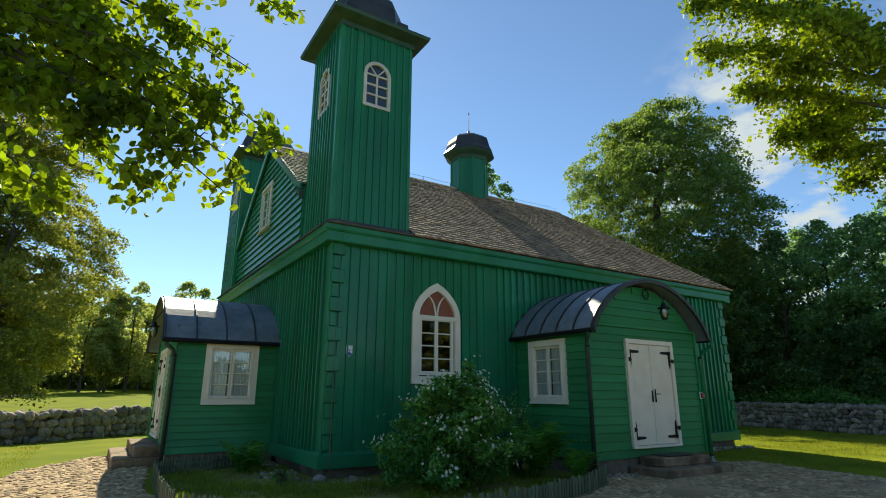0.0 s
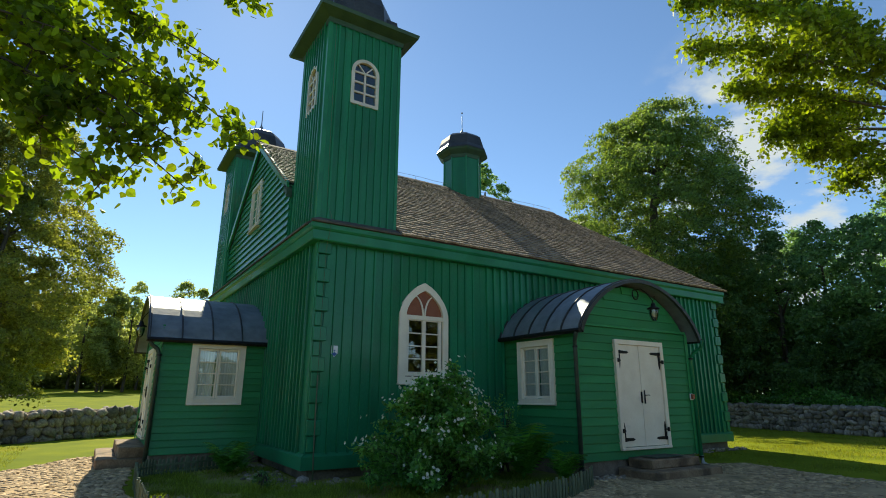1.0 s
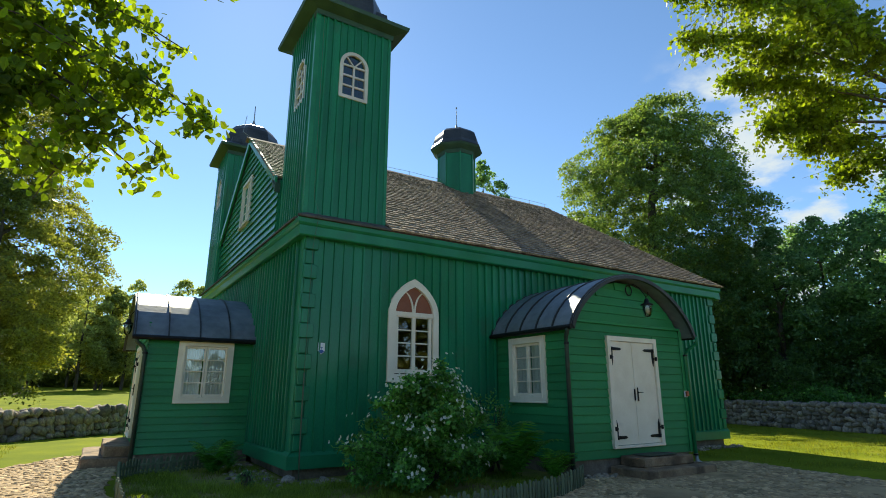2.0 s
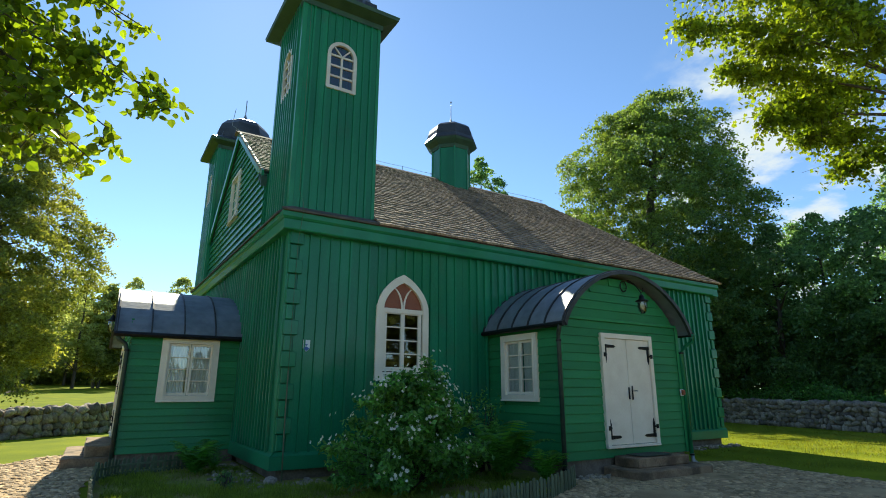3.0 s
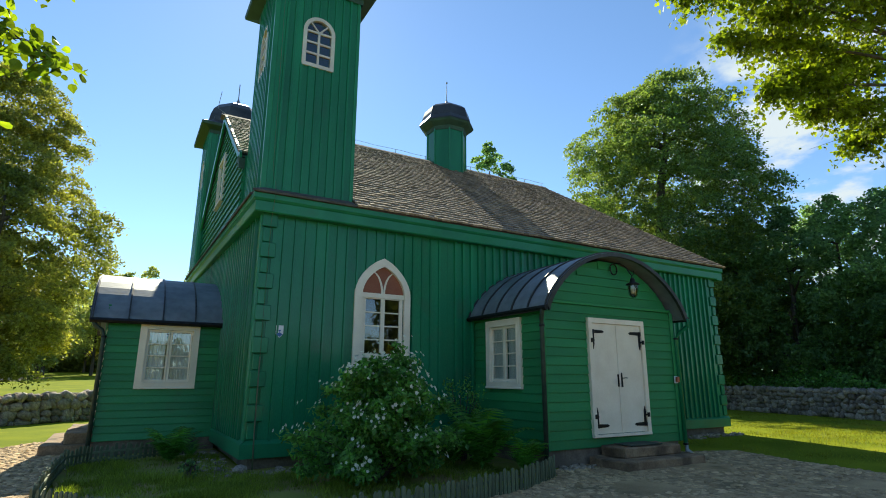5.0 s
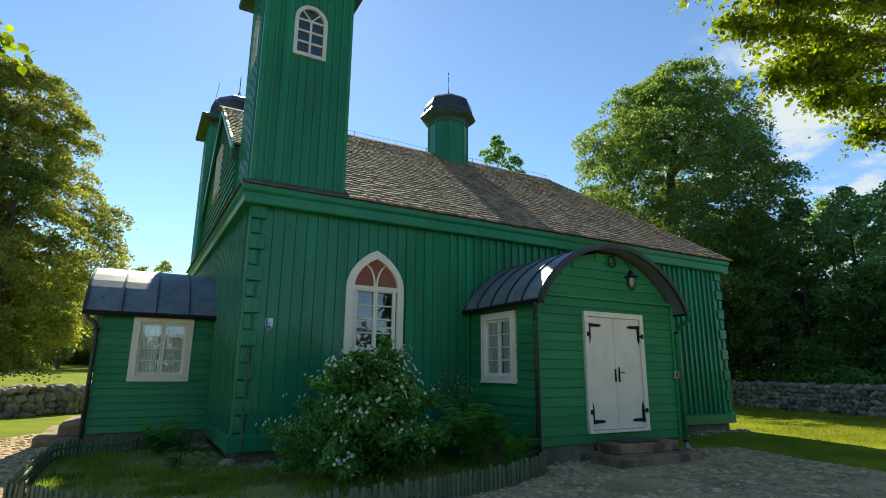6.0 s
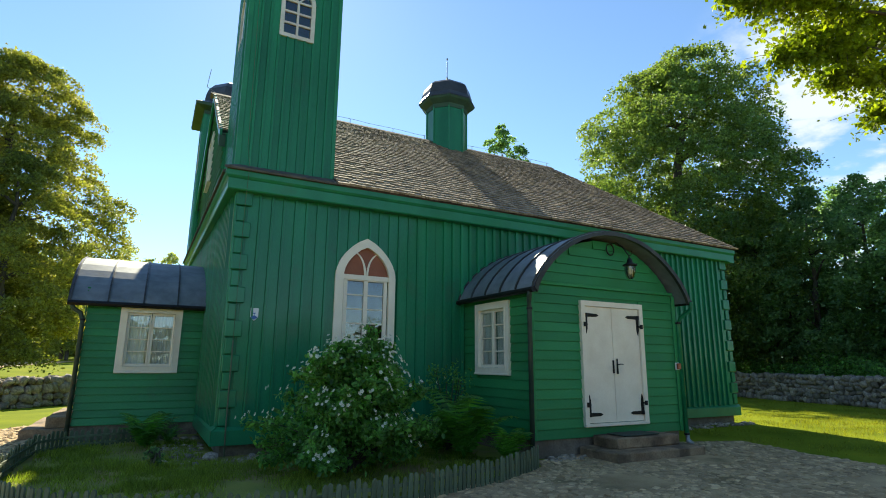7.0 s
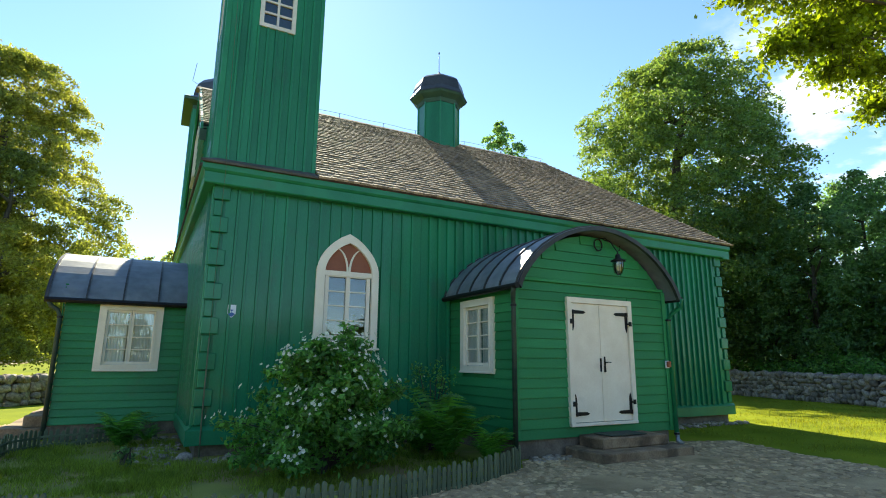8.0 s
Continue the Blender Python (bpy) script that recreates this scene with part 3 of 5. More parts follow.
bm = bmesh.new()
prism(bm, [(-3.4, 0, 4.66), (3.4, 0, 4.66), (3.4, 0, 6.0), (0, 0, RIDGE_Z - 0.08), (-3.4, 0, 6.0)], (0, 0.15, 0))
gable = part("gable", bm, GREEN, hall, "green level-boarded gable", m=mG)
clapboards(gable, mG, -3.37, 3.37, 4.68, 8.2, 0.19, GREEN, [(-0.55, 0.55, 5.80, 7.15)], limits=gable_half, lap=0.03)
gwin = window(hall, facing(GX - 0.02, RIDGE_Y, "left"), -0.55, 0.55, 5.80, 7.15, 0.11, 4, CREAM, "gable_window", "cream gable window with small panes")
for s in (-1, 1):
    bm = bmesh.new()
    prism(bm, [(0, -0.12, RIDGE_Z + 0.05), (0, -0.12, RIDGE_Z - 0.17), (s * 3.40, -0.12, RIDGE_Z - 0.17 - 3.4 * SLOPE), (s * 3.40, -0.12, RIDGE_Z + 0.05 - 3.4 * SLOPE)], (0, 0.05, 0))
    part("bargeboard", bm, GREEN_TRIM, hall, m=mG)
    bm = bmesh.new()
    prism(bm, [(0, -0.07, RIDGE_Z - 0.06), (s * 3.40, -0.07, RIDGE_Z - 0.06 - 3.4 * SLOPE), (s * 3.40, -0.07, RIDGE_Z - 0.03 - 3.4 * SLOPE), (0, -0.07, RIDGE_Z - 0.03)], (0, 0.07, 0))
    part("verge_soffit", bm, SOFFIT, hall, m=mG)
bm = bmesh.new()
zb = RIDGE_Z - 3.36 * SLOPE
prism(bm, [(3.15, -0.12, zb + 0.05), (3.42, -0.12, zb - 0.12), (3.42, -0.12, zb - 0.36), (3.34, -0.12, zb - 0.30), (3.30, -0.12, zb - 0.2), (3.12, -0.12, zb - 0.16)], (0, 0.12, 0))
part("verge_bracket", bm, SOFFIT, hall, "dark carved bracket under the verge", m=mG)
# pent strip over the left cornice, in the shaded copy of the shingle colour
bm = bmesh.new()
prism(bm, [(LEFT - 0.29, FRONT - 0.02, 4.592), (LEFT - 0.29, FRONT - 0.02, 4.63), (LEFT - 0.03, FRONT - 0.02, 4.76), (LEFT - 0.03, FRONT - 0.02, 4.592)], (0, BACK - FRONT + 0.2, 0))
part("pent_strip", bm, SHINGLE_SHADED, hall, "weathered shingle strip over the cornice, shade put into its colour")

# this side of the old frame is a little out of square
for o in hall.children:
    lean = {"left_wall": 0.020, "water_table": 0.014, "cornice": 0.012, "pent_strip": 0.012}.get(o.name.split(".")[0], 0.0)
    if lean and max(v.co.x for v in o.data.vertices) < LEFT + 0.3:
        for q in [o, *o.children]:
            for v in q.data.vertices:
                v.co.x -= lean * max(0.0, v.co.y - FRONT)

# roof deck, also in the shaded copy of the shingle colour
bm = bmesh.new()
x0 = GX - 0.12
P = [(x0, EAVE_Y, EAVE_Z), (EAVE_X, EAVE_Y, EAVE_Z), (EAVE_X, 2 * RIDGE_Y - EAVE_Y, EAVE_Z), (x0, 2 * RIDGE_Y - EAVE_Y, EAVE_Z), (x0, RIDGE_Y, RIDGE_Z), (RIDGE_END, RIDGE_Y, RIDGE_Z)]
T = TOWER
def on_slope(x, y):
    return (x, y, EAVE_Z + (y - EAVE_Y) * SLOPE)
top = [on_slope(T[1], EAVE_Y), P[1], P[5], P[4], on_slope(x0, T[3]), on_slope(T[1], T[3])]
vs = [bm.verts.new(p) for p in top]
bm.faces.new(vs)
v2, v3 = bm.verts.new(P[2]), bm.verts.new(P[3])
bm.faces.new((vs[1], v2, vs[2]))
bm.faces.new((vs[2], v2, v3, vs[3]))
bmesh.ops.solidify(bm, geom=bm.faces[:], thickness=0.06)
roof = part("roof", bm, SHINGLE_SHADED, hall, "weathered brown wooden shingle roof")
# strip before the tower: its shade is in the colour, darker than the roof shingles
bm = bmesh.new()
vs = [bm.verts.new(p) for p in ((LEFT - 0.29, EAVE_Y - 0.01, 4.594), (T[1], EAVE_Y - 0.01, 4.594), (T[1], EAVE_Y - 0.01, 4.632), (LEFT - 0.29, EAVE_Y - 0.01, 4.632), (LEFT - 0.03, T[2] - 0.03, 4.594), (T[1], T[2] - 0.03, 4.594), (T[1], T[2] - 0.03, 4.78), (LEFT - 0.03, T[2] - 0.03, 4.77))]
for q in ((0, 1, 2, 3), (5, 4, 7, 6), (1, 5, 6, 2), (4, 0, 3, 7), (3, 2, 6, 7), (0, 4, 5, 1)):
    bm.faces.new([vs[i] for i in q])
part("eave_strip", bm, SHINGLE_SHADED, hall, "weathered shingle strip before the tower, shade put into its colour")


# ---- towers ----
def arched_small(parent, m, x0, x1, z0, spring, top):
    """Round-headed cream window with fan bars."""
    t = 0.075
    c = (x0 + x1) / 2
    bm = bmesh.new()
    band(bm, arch(x0, x1, z0, spring, top, False), arch(x0 + t, x1 - t, z0 + t, spring, top - t, False), -0.05, 0.02)
    win = part("tower_window", bm, CREAM, parent, "cream round-headed window with fan bars", m=m)
    step = (spring - z0 - t) / 3
    for i in range(3):
        for a, b in ((x0 + t, c - 0.022), (c + 0.022, x1 - t)):
            bm = bmesh.new(); pane_sheet(bm, a, b, 0.002, z0 + t + i * step + 0.02, z0 + t + (i + 1) * step - 0.02)
            p = part("pane", bm, GLASS, win, m=m); p.visible_shadow = False
        part("glazing_bar", soft_box(x0 + t, x1 - t, -0.025, 0.012, z0 + t + (i + 1) * step - 0.022, z0 + t + (i + 1) * step + 0.022, 0.004), CREAM, win, m=m)
    part("mullion", soft_box(c - 0.022, c + 0.022, -0.028, 0.014, z0 + t, spring + 0.02, 0.004), CREAM, win, m=m)
    for s in (-1, 1):
        bm = bmesh.new()
        path = [(c, spring), (c + s * (x1 - x0) * 0.26, top - t * 1.9)]
        band(bm, [(x - 0.018, z) for x, z in path], [(x + 0.018, z) for x, z in path], -0.025, 0.012, False)
        part("fan_bar", bm, CREAM, win, m=m)
    bm = bmesh.new()
    bm.faces.new([bm.verts.new((x, 0.002, z)) for x, z in arch(x0 + t, x1 - t, spring + 0.02, spring + 0.021, top - t, False)])
    p = part("fan_pane", bm, GLASS, win, m=m); p.visible_shadow = False


def tower(x0, x1, y0, y1, label):
    tw = thing("corner_tower", ((x0 + x1) / 2, (y0 + y1) / 2, 4.6), label, "tower", "corner towers of the hall")
    w = x1 - x0
    z0, z1 = 4.62, 9.42
    wx0, wx1 = (w - 0.66) / 2, (w + 0.66) / 2
    cut = arch(wx0 + 0.07, wx1 - 0.07, 7.54, 8.28, 8.54, False)
    for side, m, n in (("front", facing(x0, y0, "front"), "front"), ("left", facing(x0, y1, "left"), "left")):
        d = w if side == "front" else y1 - y0
        wall = part("tower_wall", sheet_with_holes(rect(0, d, z0, z1), [cut], 0.02, 0.12), GREEN, tw, "upright green boards", m=m)

        def span(x):
            if wx0 < x < wx1:
                h = 0.33
                a = min(1.0, abs(x - w / 2) / h)
                return [(z0, 7.50), (8.24 + 0.33 * math.sqrt(1 - a * a), z1)]
            return [(z0, z1)]
        plank_run(wall, m, side, 0.05, d - 0.05, 0.165, span, GREEN, y0=-0.014, batten=0.055, proud=0.032 if side == "front" else 0.046)
        part("corner_board", soft_box(d - 0.07, d + 0.004, -0.034, 0.019, z0, z1), GREEN_TRIM, wall, m=m) if side == "front" else part("corner_board", soft_box(-0.004, 0.07, -0.034, 0.019, z0, z1), GREEN_TRIM, wall, m=m)
        arched_small(tw, m, wx0, wx1, 7.47, 8.28, 8.62)
    part("corner_post", soft_box(x0 - 0.036, x0 + 0.06, y0 - 0.036, y0 + 0.06, z0, z1), GREEN_TRIM, tw)
    for bx in ((x1 - 0.1, x1, y0 + 0.12, y1), (x0 + 0.12, x1 - 0.1, y1 - 0.1, y1)):
        bm = bmesh.new()
        box(bm, *bx, z0, z1)
        part("tower_wall", bm, GREEN, tw)
    bm = bmesh.new()
    box(bm, x0 + 0.13, x1 - 0.11, y0 + 0.13, y1 - 0.11, 6.4, 6.44)
    part("tower_floor", bm, DARK_ROOM, tw)
    c = ((x0 + x1) / 2, (y0 + y1) / 2, 0)
    s = w / 2
    bm = bmesh.new()
    q = math.sqrt(2)
    lathe(bm, [((s + 0.04) * q, 9.28), ((s + 0.05) * q, 9.40), ((s + 0.31) * q, 9.47), ((s + 0.33) * q, 9.55), ((s + 0.30) * q, 9.57), (0.2, 9.58)], 4, math.pi / 4, c)
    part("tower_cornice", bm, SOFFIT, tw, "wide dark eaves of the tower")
    bm = bmesh.new()
    lathe(bm, [((s + 0.30) * q, 9.575), ((s + 0.05) * q, 9.72), ((s - 0.06) * q, 9.82), ((s - 0.08) * q, 10.0)], 4, math.pi / 4, c)
    part("flared_roof", bm, DOME, tw, "dark sheet-metal skirt roof")
    bm = bmesh.new()
    e = 1.0
    lathe(bm, [(e, 9.72), (e * 1.0, 9.95), (e * 0.97, 10.2), (e * 0.88, 10.45), (e * 0.70, 10.66), (e * 0.46, 10.80), (e * 0.22, 10.88), (0.06, 11.0), (0.0, 11.01)], 8, math.pi / 8, c)
    part("dome", bm, DOME, tw, "dark eight-sided sheet-metal dome")
    bm = bmesh.new()
    lathe(bm, [(0.17, 10.86), (0.10, 10.97), (0.035, 11.12), (0.018, 11.2), (0.016, 11.75), (0.0, 11.78)], 10, 0, c)
    part("finial", bm, ZINC, tw, "slender metal finial", True)
    return tw


tower(*TOWER, "tall green boarded corner tower with dark domed roof")
tower(TOWER[0] - 0.2, TOWER[1] - 0.2, 2 * RIDGE_Y - TOWER[3], 2 * RIDGE_Y - TOWER[2], "far green corner tower with dark domed roof")

# ---- roof lantern ----
lan = thing("roof_lantern", (10.62, 15.02, 8.2), "green eight-sided lantern with dark cap on the ridge", "lantern tower")
LC = (10.62, 15.05, 0)
bm = bmesh.new()
lathe(bm, [(0.0, 7.6), (0.66, 7.6), (0.66, 9.62), (0.0, 9.62)], 8, math.pi / 8, LC)
drum = part("drum", bm, GREEN, lan)
for k in range(8):
    a = math.pi / 8 + k * math.pi / 4
    bm = bmesh.new()
    tube(bm, [(LC[0] + 0.665 * math.cos(a), LC[1] + 0.665 * math.sin(a), z) for z in (7.9, 9.62)], 0.028, 6)
    part("corner_strip", bm, GREEN_TRIM, lan)
bm = bmesh.new()
lathe(bm, [(0.0, 9.5), (0.68, 9.5), (0.72, 9.62), (0.90, 9.74), (0.93, 9.79), (0.93, 9.83), (0.0, 9.9)], 8, math.pi / 8, LC)
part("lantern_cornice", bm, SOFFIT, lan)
bm = bmesh.new()
lathe(bm, [(0.95, 9.80), (0.95, 9.84), (0.87, 9.98), (0.83, 10.15), (0.77, 10.35), (0.63, 10.47), (0.35, 10.58), (0.12, 10.66), (0.0, 10.67)], 8, math.pi / 8, LC)
part("cap", bm, DOME, lan, "dark eight-sided metal cap")
bm = bmesh.new()
lathe(bm, [(0.16, 10.58), (0.08, 10.70), (0.03, 10.85), (0.014, 10.9), (0.012, 11.45), (0.0, 11.47)], 10, 0, LC)
part("finial", bm, ZINC, lan, "slender metal finial", True)
bm = bmesh.new()
lathe(bm, [(0.012, 11.52), (0.03, 11.54), (0.03, 11.58), (0.012, 11.6)], 8, 0, LC)
part("finial_knob", bm, ZINC, lan)


# ---- porches ----
def barrel_roof(parent, m, c, half, z0, rise, y0, y1, ribs):
    """A half-round sheet roof across x = c - half .. c + half, from y0 to y1, with standing seams."""
    k = 20
    prof = [(c - half * math.cos(math.pi * i / k), z0 + rise * math.sin(math.pi * i / k) ** 1.45) for i in range(k + 1)]
    inner = [(c + (x - c) * 0.97, z - 0.05) for x, z in prof]
    bm = bmesh.new()
    band(bm, prof, inner, y0, y1, False)
    rf = part("barrel_roof", bm, SHEET, parent, "dark grey sheet-metal barrel roof with seams", True, m)
    rf.data.shade_flat()
    for i in range(ribs + 1):
        y = y0 + 0.02 + (y1 - y0 - 0.04) * i / ribs
        bm = bmesh.new()
        band(bm, [(c + (x - c) * 1.012, z + 0.022) for x, z in prof], [(x, z - 0.005) for x, z in prof], y - 0.014, y + 0.014, False)
        part("seam", bm, DOME, rf, m=m)
    bm = bmesh.new()
    band(bm, [(c + (x - c) * 1.0, z - 0.01) for x, z in prof], [(c + (x - c) * 0.968, z - 0.075) for x, z in prof], y0 - 0.03, y0 + 0.03, False)
    part("verge_board", bm, DOME, rf, "dark edge board of the roof", m=m)
    for s in (-1, 1):
        bm = bmesh.new()
        tube(bm, [(c + s * (half + 0.02), y0 - 0.02, z0 - 0.035), (c + s * (half + 0.02), y1, z0 - 0.035)], 0.05, 8)
        part("gutter", bm, IRON, rf, "dark half-round gutter", m=m)
    return prof


def hinge(parent, m, x, z, s, up):
    """Black strap hinge with an upright plate; s: which way the strap points."""
    bm = bmesh.new()
    prism(bm, [(x, -0.014, z - 0.034), (x + s * 0.25, -0.014, z - 0.026), (x + s * 0.30, -0.014, z), (x + s * 0.25, -0.014, z + 0.026), (x, -0.014, z + 0.034)], (0, 0.014, 0))
    prism(bm, [(x - 0.030, -0.0145, z), (x + 0.030, -0.0145, z), (x + 0.026, -0.0145, z - up * 0.24), (x, -0.0145, z - up * 0.33), (x - 0.026, -0.0145, z - up * 0.24)], (0, 0.013, 0))
    tube(bm, [(x, -0.02, z - 0.035), (x, -0.02, z + 0.035)], 0.026, 8)
    box(bm, x - s * 0.085, x - s * 0.038, -0.062, -0.030, z - up * 0.17 - 0.04, z - up * 0.17 + 0.04)
    box(bm, x - s * 0.045, x, -0.050, 0.0, z - up * 0.17 - 0.015, z - up * 0.17 + 0.015)
    part("strap_hinge", bm, IRON, parent, "black iron strap hinge", m=m)


def double_door(parent, m, x0, x1, z0, z1):
    """White two-leaf door with frame, hinges and a lever handle."""
    t = 0.095
    bm = bmesh.new()
    band(bm, [(x0, z0), (x0, z1), (x1, z1), (x1, z0)], [(x0 + t, z0), (x0 + t, z1 - t), (x1 - t, z1 - t), (x1 - t, z0)], -0.06, 0.04, False)
    fr = part("door", bm, WHITE, parent, "white two-leaf door with black strap hinges, shut", m=m)
    c = (x0 + x1) / 2
    mm = m @ Matrix.Translation((0, -0.025, 0))
    for a, b in ((x0 + t + 0.004, c - 0.004), (c + 0.004, x1 - t - 0.004)):
        part("door_leaf", soft_box(a, b, 0, 0.05, z0 + 0.03, z1 - t - 0.004, 0.006), WHITE, fr, m=mm)
    part("cover_strip", soft_box(c - 0.022, c + 0.022, -0.014, -0.001, z0 + 0.03, z1 - t - 0.006, 0.004), WHITE, fr, m=mm)
    part("threshold", soft_box(x0, x1, -0.05, 0.03, z0 - 0.03, z0 + 0.022), WHITE, fr, m=mm)
    for x, s in ((x0 + t + 0.035, 1), (x1 - t - 0.035, -1)):
        hinge(fr, mm, x, z1 - t - 0.16, s, 1)
        hinge(fr, mm, x, z0 + 0.17, s, -1)
    bm = bmesh.new()
    prism(bm, [(c + 0.035, -0.026, z0 + 0.86), (c + 0.075, -0.026, z0 + 0.86), (c + 0.065, -0.026, z0 + 1.13), (c + 0.045, -0.026, z0 + 1.13)], (0, 0.012, 0))
    tube(bm, [(c + 0.055, -0.02, z0 + 1.03), (c + 0.055, -0.065, z0 + 1.03), (c + 0.10, -0.07, z0 + 1.035), (c + 0.16, -0.065, z0 + 1.03)], 0.009, 6)
    part("door_handle", bm, IRON, fr, "black lever handle on long plate", m=mm)
    bm = bmesh.new()
    box(bm, c - 0.045, c - 0.028, -0.03, -0.001, z0 + 0.87, z0 + 1.1)
    part("pull_plate", bm, IRON, fr, m=mm)


def downpipe(parent, pts, label="green-black downpipe", mat=PIPE):
    bm = bmesh.new()
    tube(bm, pts, 0.042, 10)
    dp = part("downpipe", bm, mat, parent, label, True)
    for p in pts[-2:]:
        bm = bmesh.new()
        lathe(bm, [(0.043, -0.02), (0.052, -0.015), (0.052, 0.015), (0.043, 0.02)], 10, 0, p)
        part("pipe_clip", bm, IRON, dp)


def porch(label, m, c, half, depth, eave, rise, ribs, front, wins, course):
    """A gabled entrance porch in its wall's frame: front wall at y = -depth."""
    o = m @ Vector((c, -depth / 2, 0))
    pr = thing("porch", (o.x, o.y, -0.1), label, "porch", "entrance porches")
    zf = 0.16
    prof = [(c - half * math.cos(math.pi * i / 20), eave + (rise - 0.1) * math.sin(math.pi * i / 20) ** 1.45) for i in range(21)]
    body = half - 0.15
    mf = m @ Matrix.Translation((0, -depth, 0))
    outer = [(c - body, zf), (c + body, zf)] + [(c + (p[0] - c) * body / half, p[1] - 0.02) for p in prof[::-1]]
    d0, d1, dz0, dz1 = front
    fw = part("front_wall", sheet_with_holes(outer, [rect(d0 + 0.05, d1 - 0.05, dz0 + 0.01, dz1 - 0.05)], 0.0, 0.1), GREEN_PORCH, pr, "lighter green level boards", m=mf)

    def limits(z):
        if z < eave:
            return (c - body, c + body)
        u = min(1.0, ((z - eave) / (rise - 0.1)) ** (1 / 1.45))
        w = body * math.sqrt(max(0.0, 1 - u * u))
        return (c - w, c + w)
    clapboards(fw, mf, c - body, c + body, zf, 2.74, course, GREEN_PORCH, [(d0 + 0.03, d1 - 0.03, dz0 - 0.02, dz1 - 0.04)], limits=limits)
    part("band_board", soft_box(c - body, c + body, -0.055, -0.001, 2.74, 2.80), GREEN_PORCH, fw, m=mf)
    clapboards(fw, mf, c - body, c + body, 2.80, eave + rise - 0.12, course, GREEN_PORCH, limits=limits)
    double_door(pr, mf @ Matrix.Translation((0, -0.02, 0)), d0, d1, dz0, dz1)
    for s in (-1, 1):
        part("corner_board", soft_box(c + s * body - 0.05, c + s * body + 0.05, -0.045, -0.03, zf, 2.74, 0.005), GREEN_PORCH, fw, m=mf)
    # side walls: only the one towards the path has a window in view, both are built alike
    for s in (-1, 1):
        ms = mf @ Matrix.Translation((c + s * body, 0, 0)) @ Matrix.Rotation(-s * -math.pi / 2, 4, "Z")
        lo, hi = (0.0, depth) if s > 0 else (-depth, 0.0)
        if s > 0:
            w0, w1 = wins[0], wins[1]
        else:
            w0, w1 = -wins[1], -wins[0]
        wz0, wz1 = wins[2], wins[3]
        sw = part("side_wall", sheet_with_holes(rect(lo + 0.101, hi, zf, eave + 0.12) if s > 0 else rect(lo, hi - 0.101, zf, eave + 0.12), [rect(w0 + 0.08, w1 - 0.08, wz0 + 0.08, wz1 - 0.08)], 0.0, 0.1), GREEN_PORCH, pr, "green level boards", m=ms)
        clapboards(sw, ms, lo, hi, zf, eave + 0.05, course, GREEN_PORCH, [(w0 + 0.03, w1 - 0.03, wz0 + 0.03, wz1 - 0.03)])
        window(pr, ms @ Matrix.Translation((0, -0.02, 0)), w0, w1, wz0, wz1)
    barrel_roof(pr, m, c, half, eave, rise, -depth - 0.31, -0.03, ribs)
    bm = bmesh.new()
    box(bm, c - body + 0.03, c + body - 0.03, -depth + 0.03, -0.05, -0.3, zf + 0.004)
    part("porch_base", bm, FOUNDATION, pr, "rough stone base of the porch", m=m)
    bm = bmesh.new()
    box(bm, c - body + 0.1, c + body - 0.1, -depth + 0.1, 0, eave - 0.02, eave + 0.0)
    part("porch_ceiling", bm, DARK_ROOM, pr, m=m)
    return pr


right_porch = porch("green boarded porch with white double door and barrel roof", Matrix.Translation((0, FRONT, 0)), 10.075, 1.91, 2.215, 2.63, 1.16, 5, (9.375, 10.915, 0.36, 2.51), (0.57, 1.70, 1.18, 2.51), 0.160)
left_porch = porch("green boarded side porch with dark barrel roof", facing(LEFT, 14.95, "left"), 0.0, 2.14, 2.23, 2.50, 1.16, 4, (-0.75, 0.75, 0.42, 2.40), (0.565, 1.685, 1.135, 2.46), 0.142)


# a sandy track far beyond the wall
bm = bmesh.new()
prism(bm, [(x, y, far_rise(y) - 0.11) for x, y in ((-60, 60.5), (-9, 60.5), (-5, 79.5), (-60, 79.5))], (0, 0, 0.03))
solo("track", bm, SOIL, "pale sandy track beyond the lawn", "road", "structure")


# ---- steps, lamps and fittings ----
def steps(label, m, rows):
    """Stacked worn concrete treads: rows of (x0, x1, y0, y1, z0, z1)."""
    o = m @ Vector(((rows[0][0] + rows[0][1]) / 2, (rows[0][2] + rows[0][3]) / 2, 0))
    st = thing("entrance_steps", (o.x, o.y, -0.12), label, "steps", "steps before the porches")
    for i, r in enumerate(rows):
        bm = soft_box(*r, 0.018)
        bmesh.ops.subdivide_edges(bm, edges=[e for e in bm.edges if e.calc_length() > 0.5], cuts=4, use_grid_fill=True)
        for v in bm.verts:
            n = noise.noise_vector(v.co * 3.1 + Vector((i * 7, 0, 0)))
            v.co += n * 0.022
        part("tread", bm, CONCRETE, st, m=m)


I4 = Matrix.Identity(4)
steps("two worn brown concrete steps below the white door", I4, [(9.24, 11.28, 6.80, 7.70, -0.20, 0.035), (9.55, 11.02, 7.12, 7.69, 0.03, 0.205)])
steps("two rough stone steps below the side door", facing(LEFT, 14.97, "left"), [(-1.5, 1.35, -3.12, -2.2, -0.2, 0.06), (-1.2, 1.2, -2.75, -2.19, 0.055, 0.28)])


bm = soft_box(9.80, 10.62, 7.20, 7.62, 0.213, 0.228, 0.005)
solo("doormat", bm, MAT, "dark worn doormat on the upper step", "doormat")


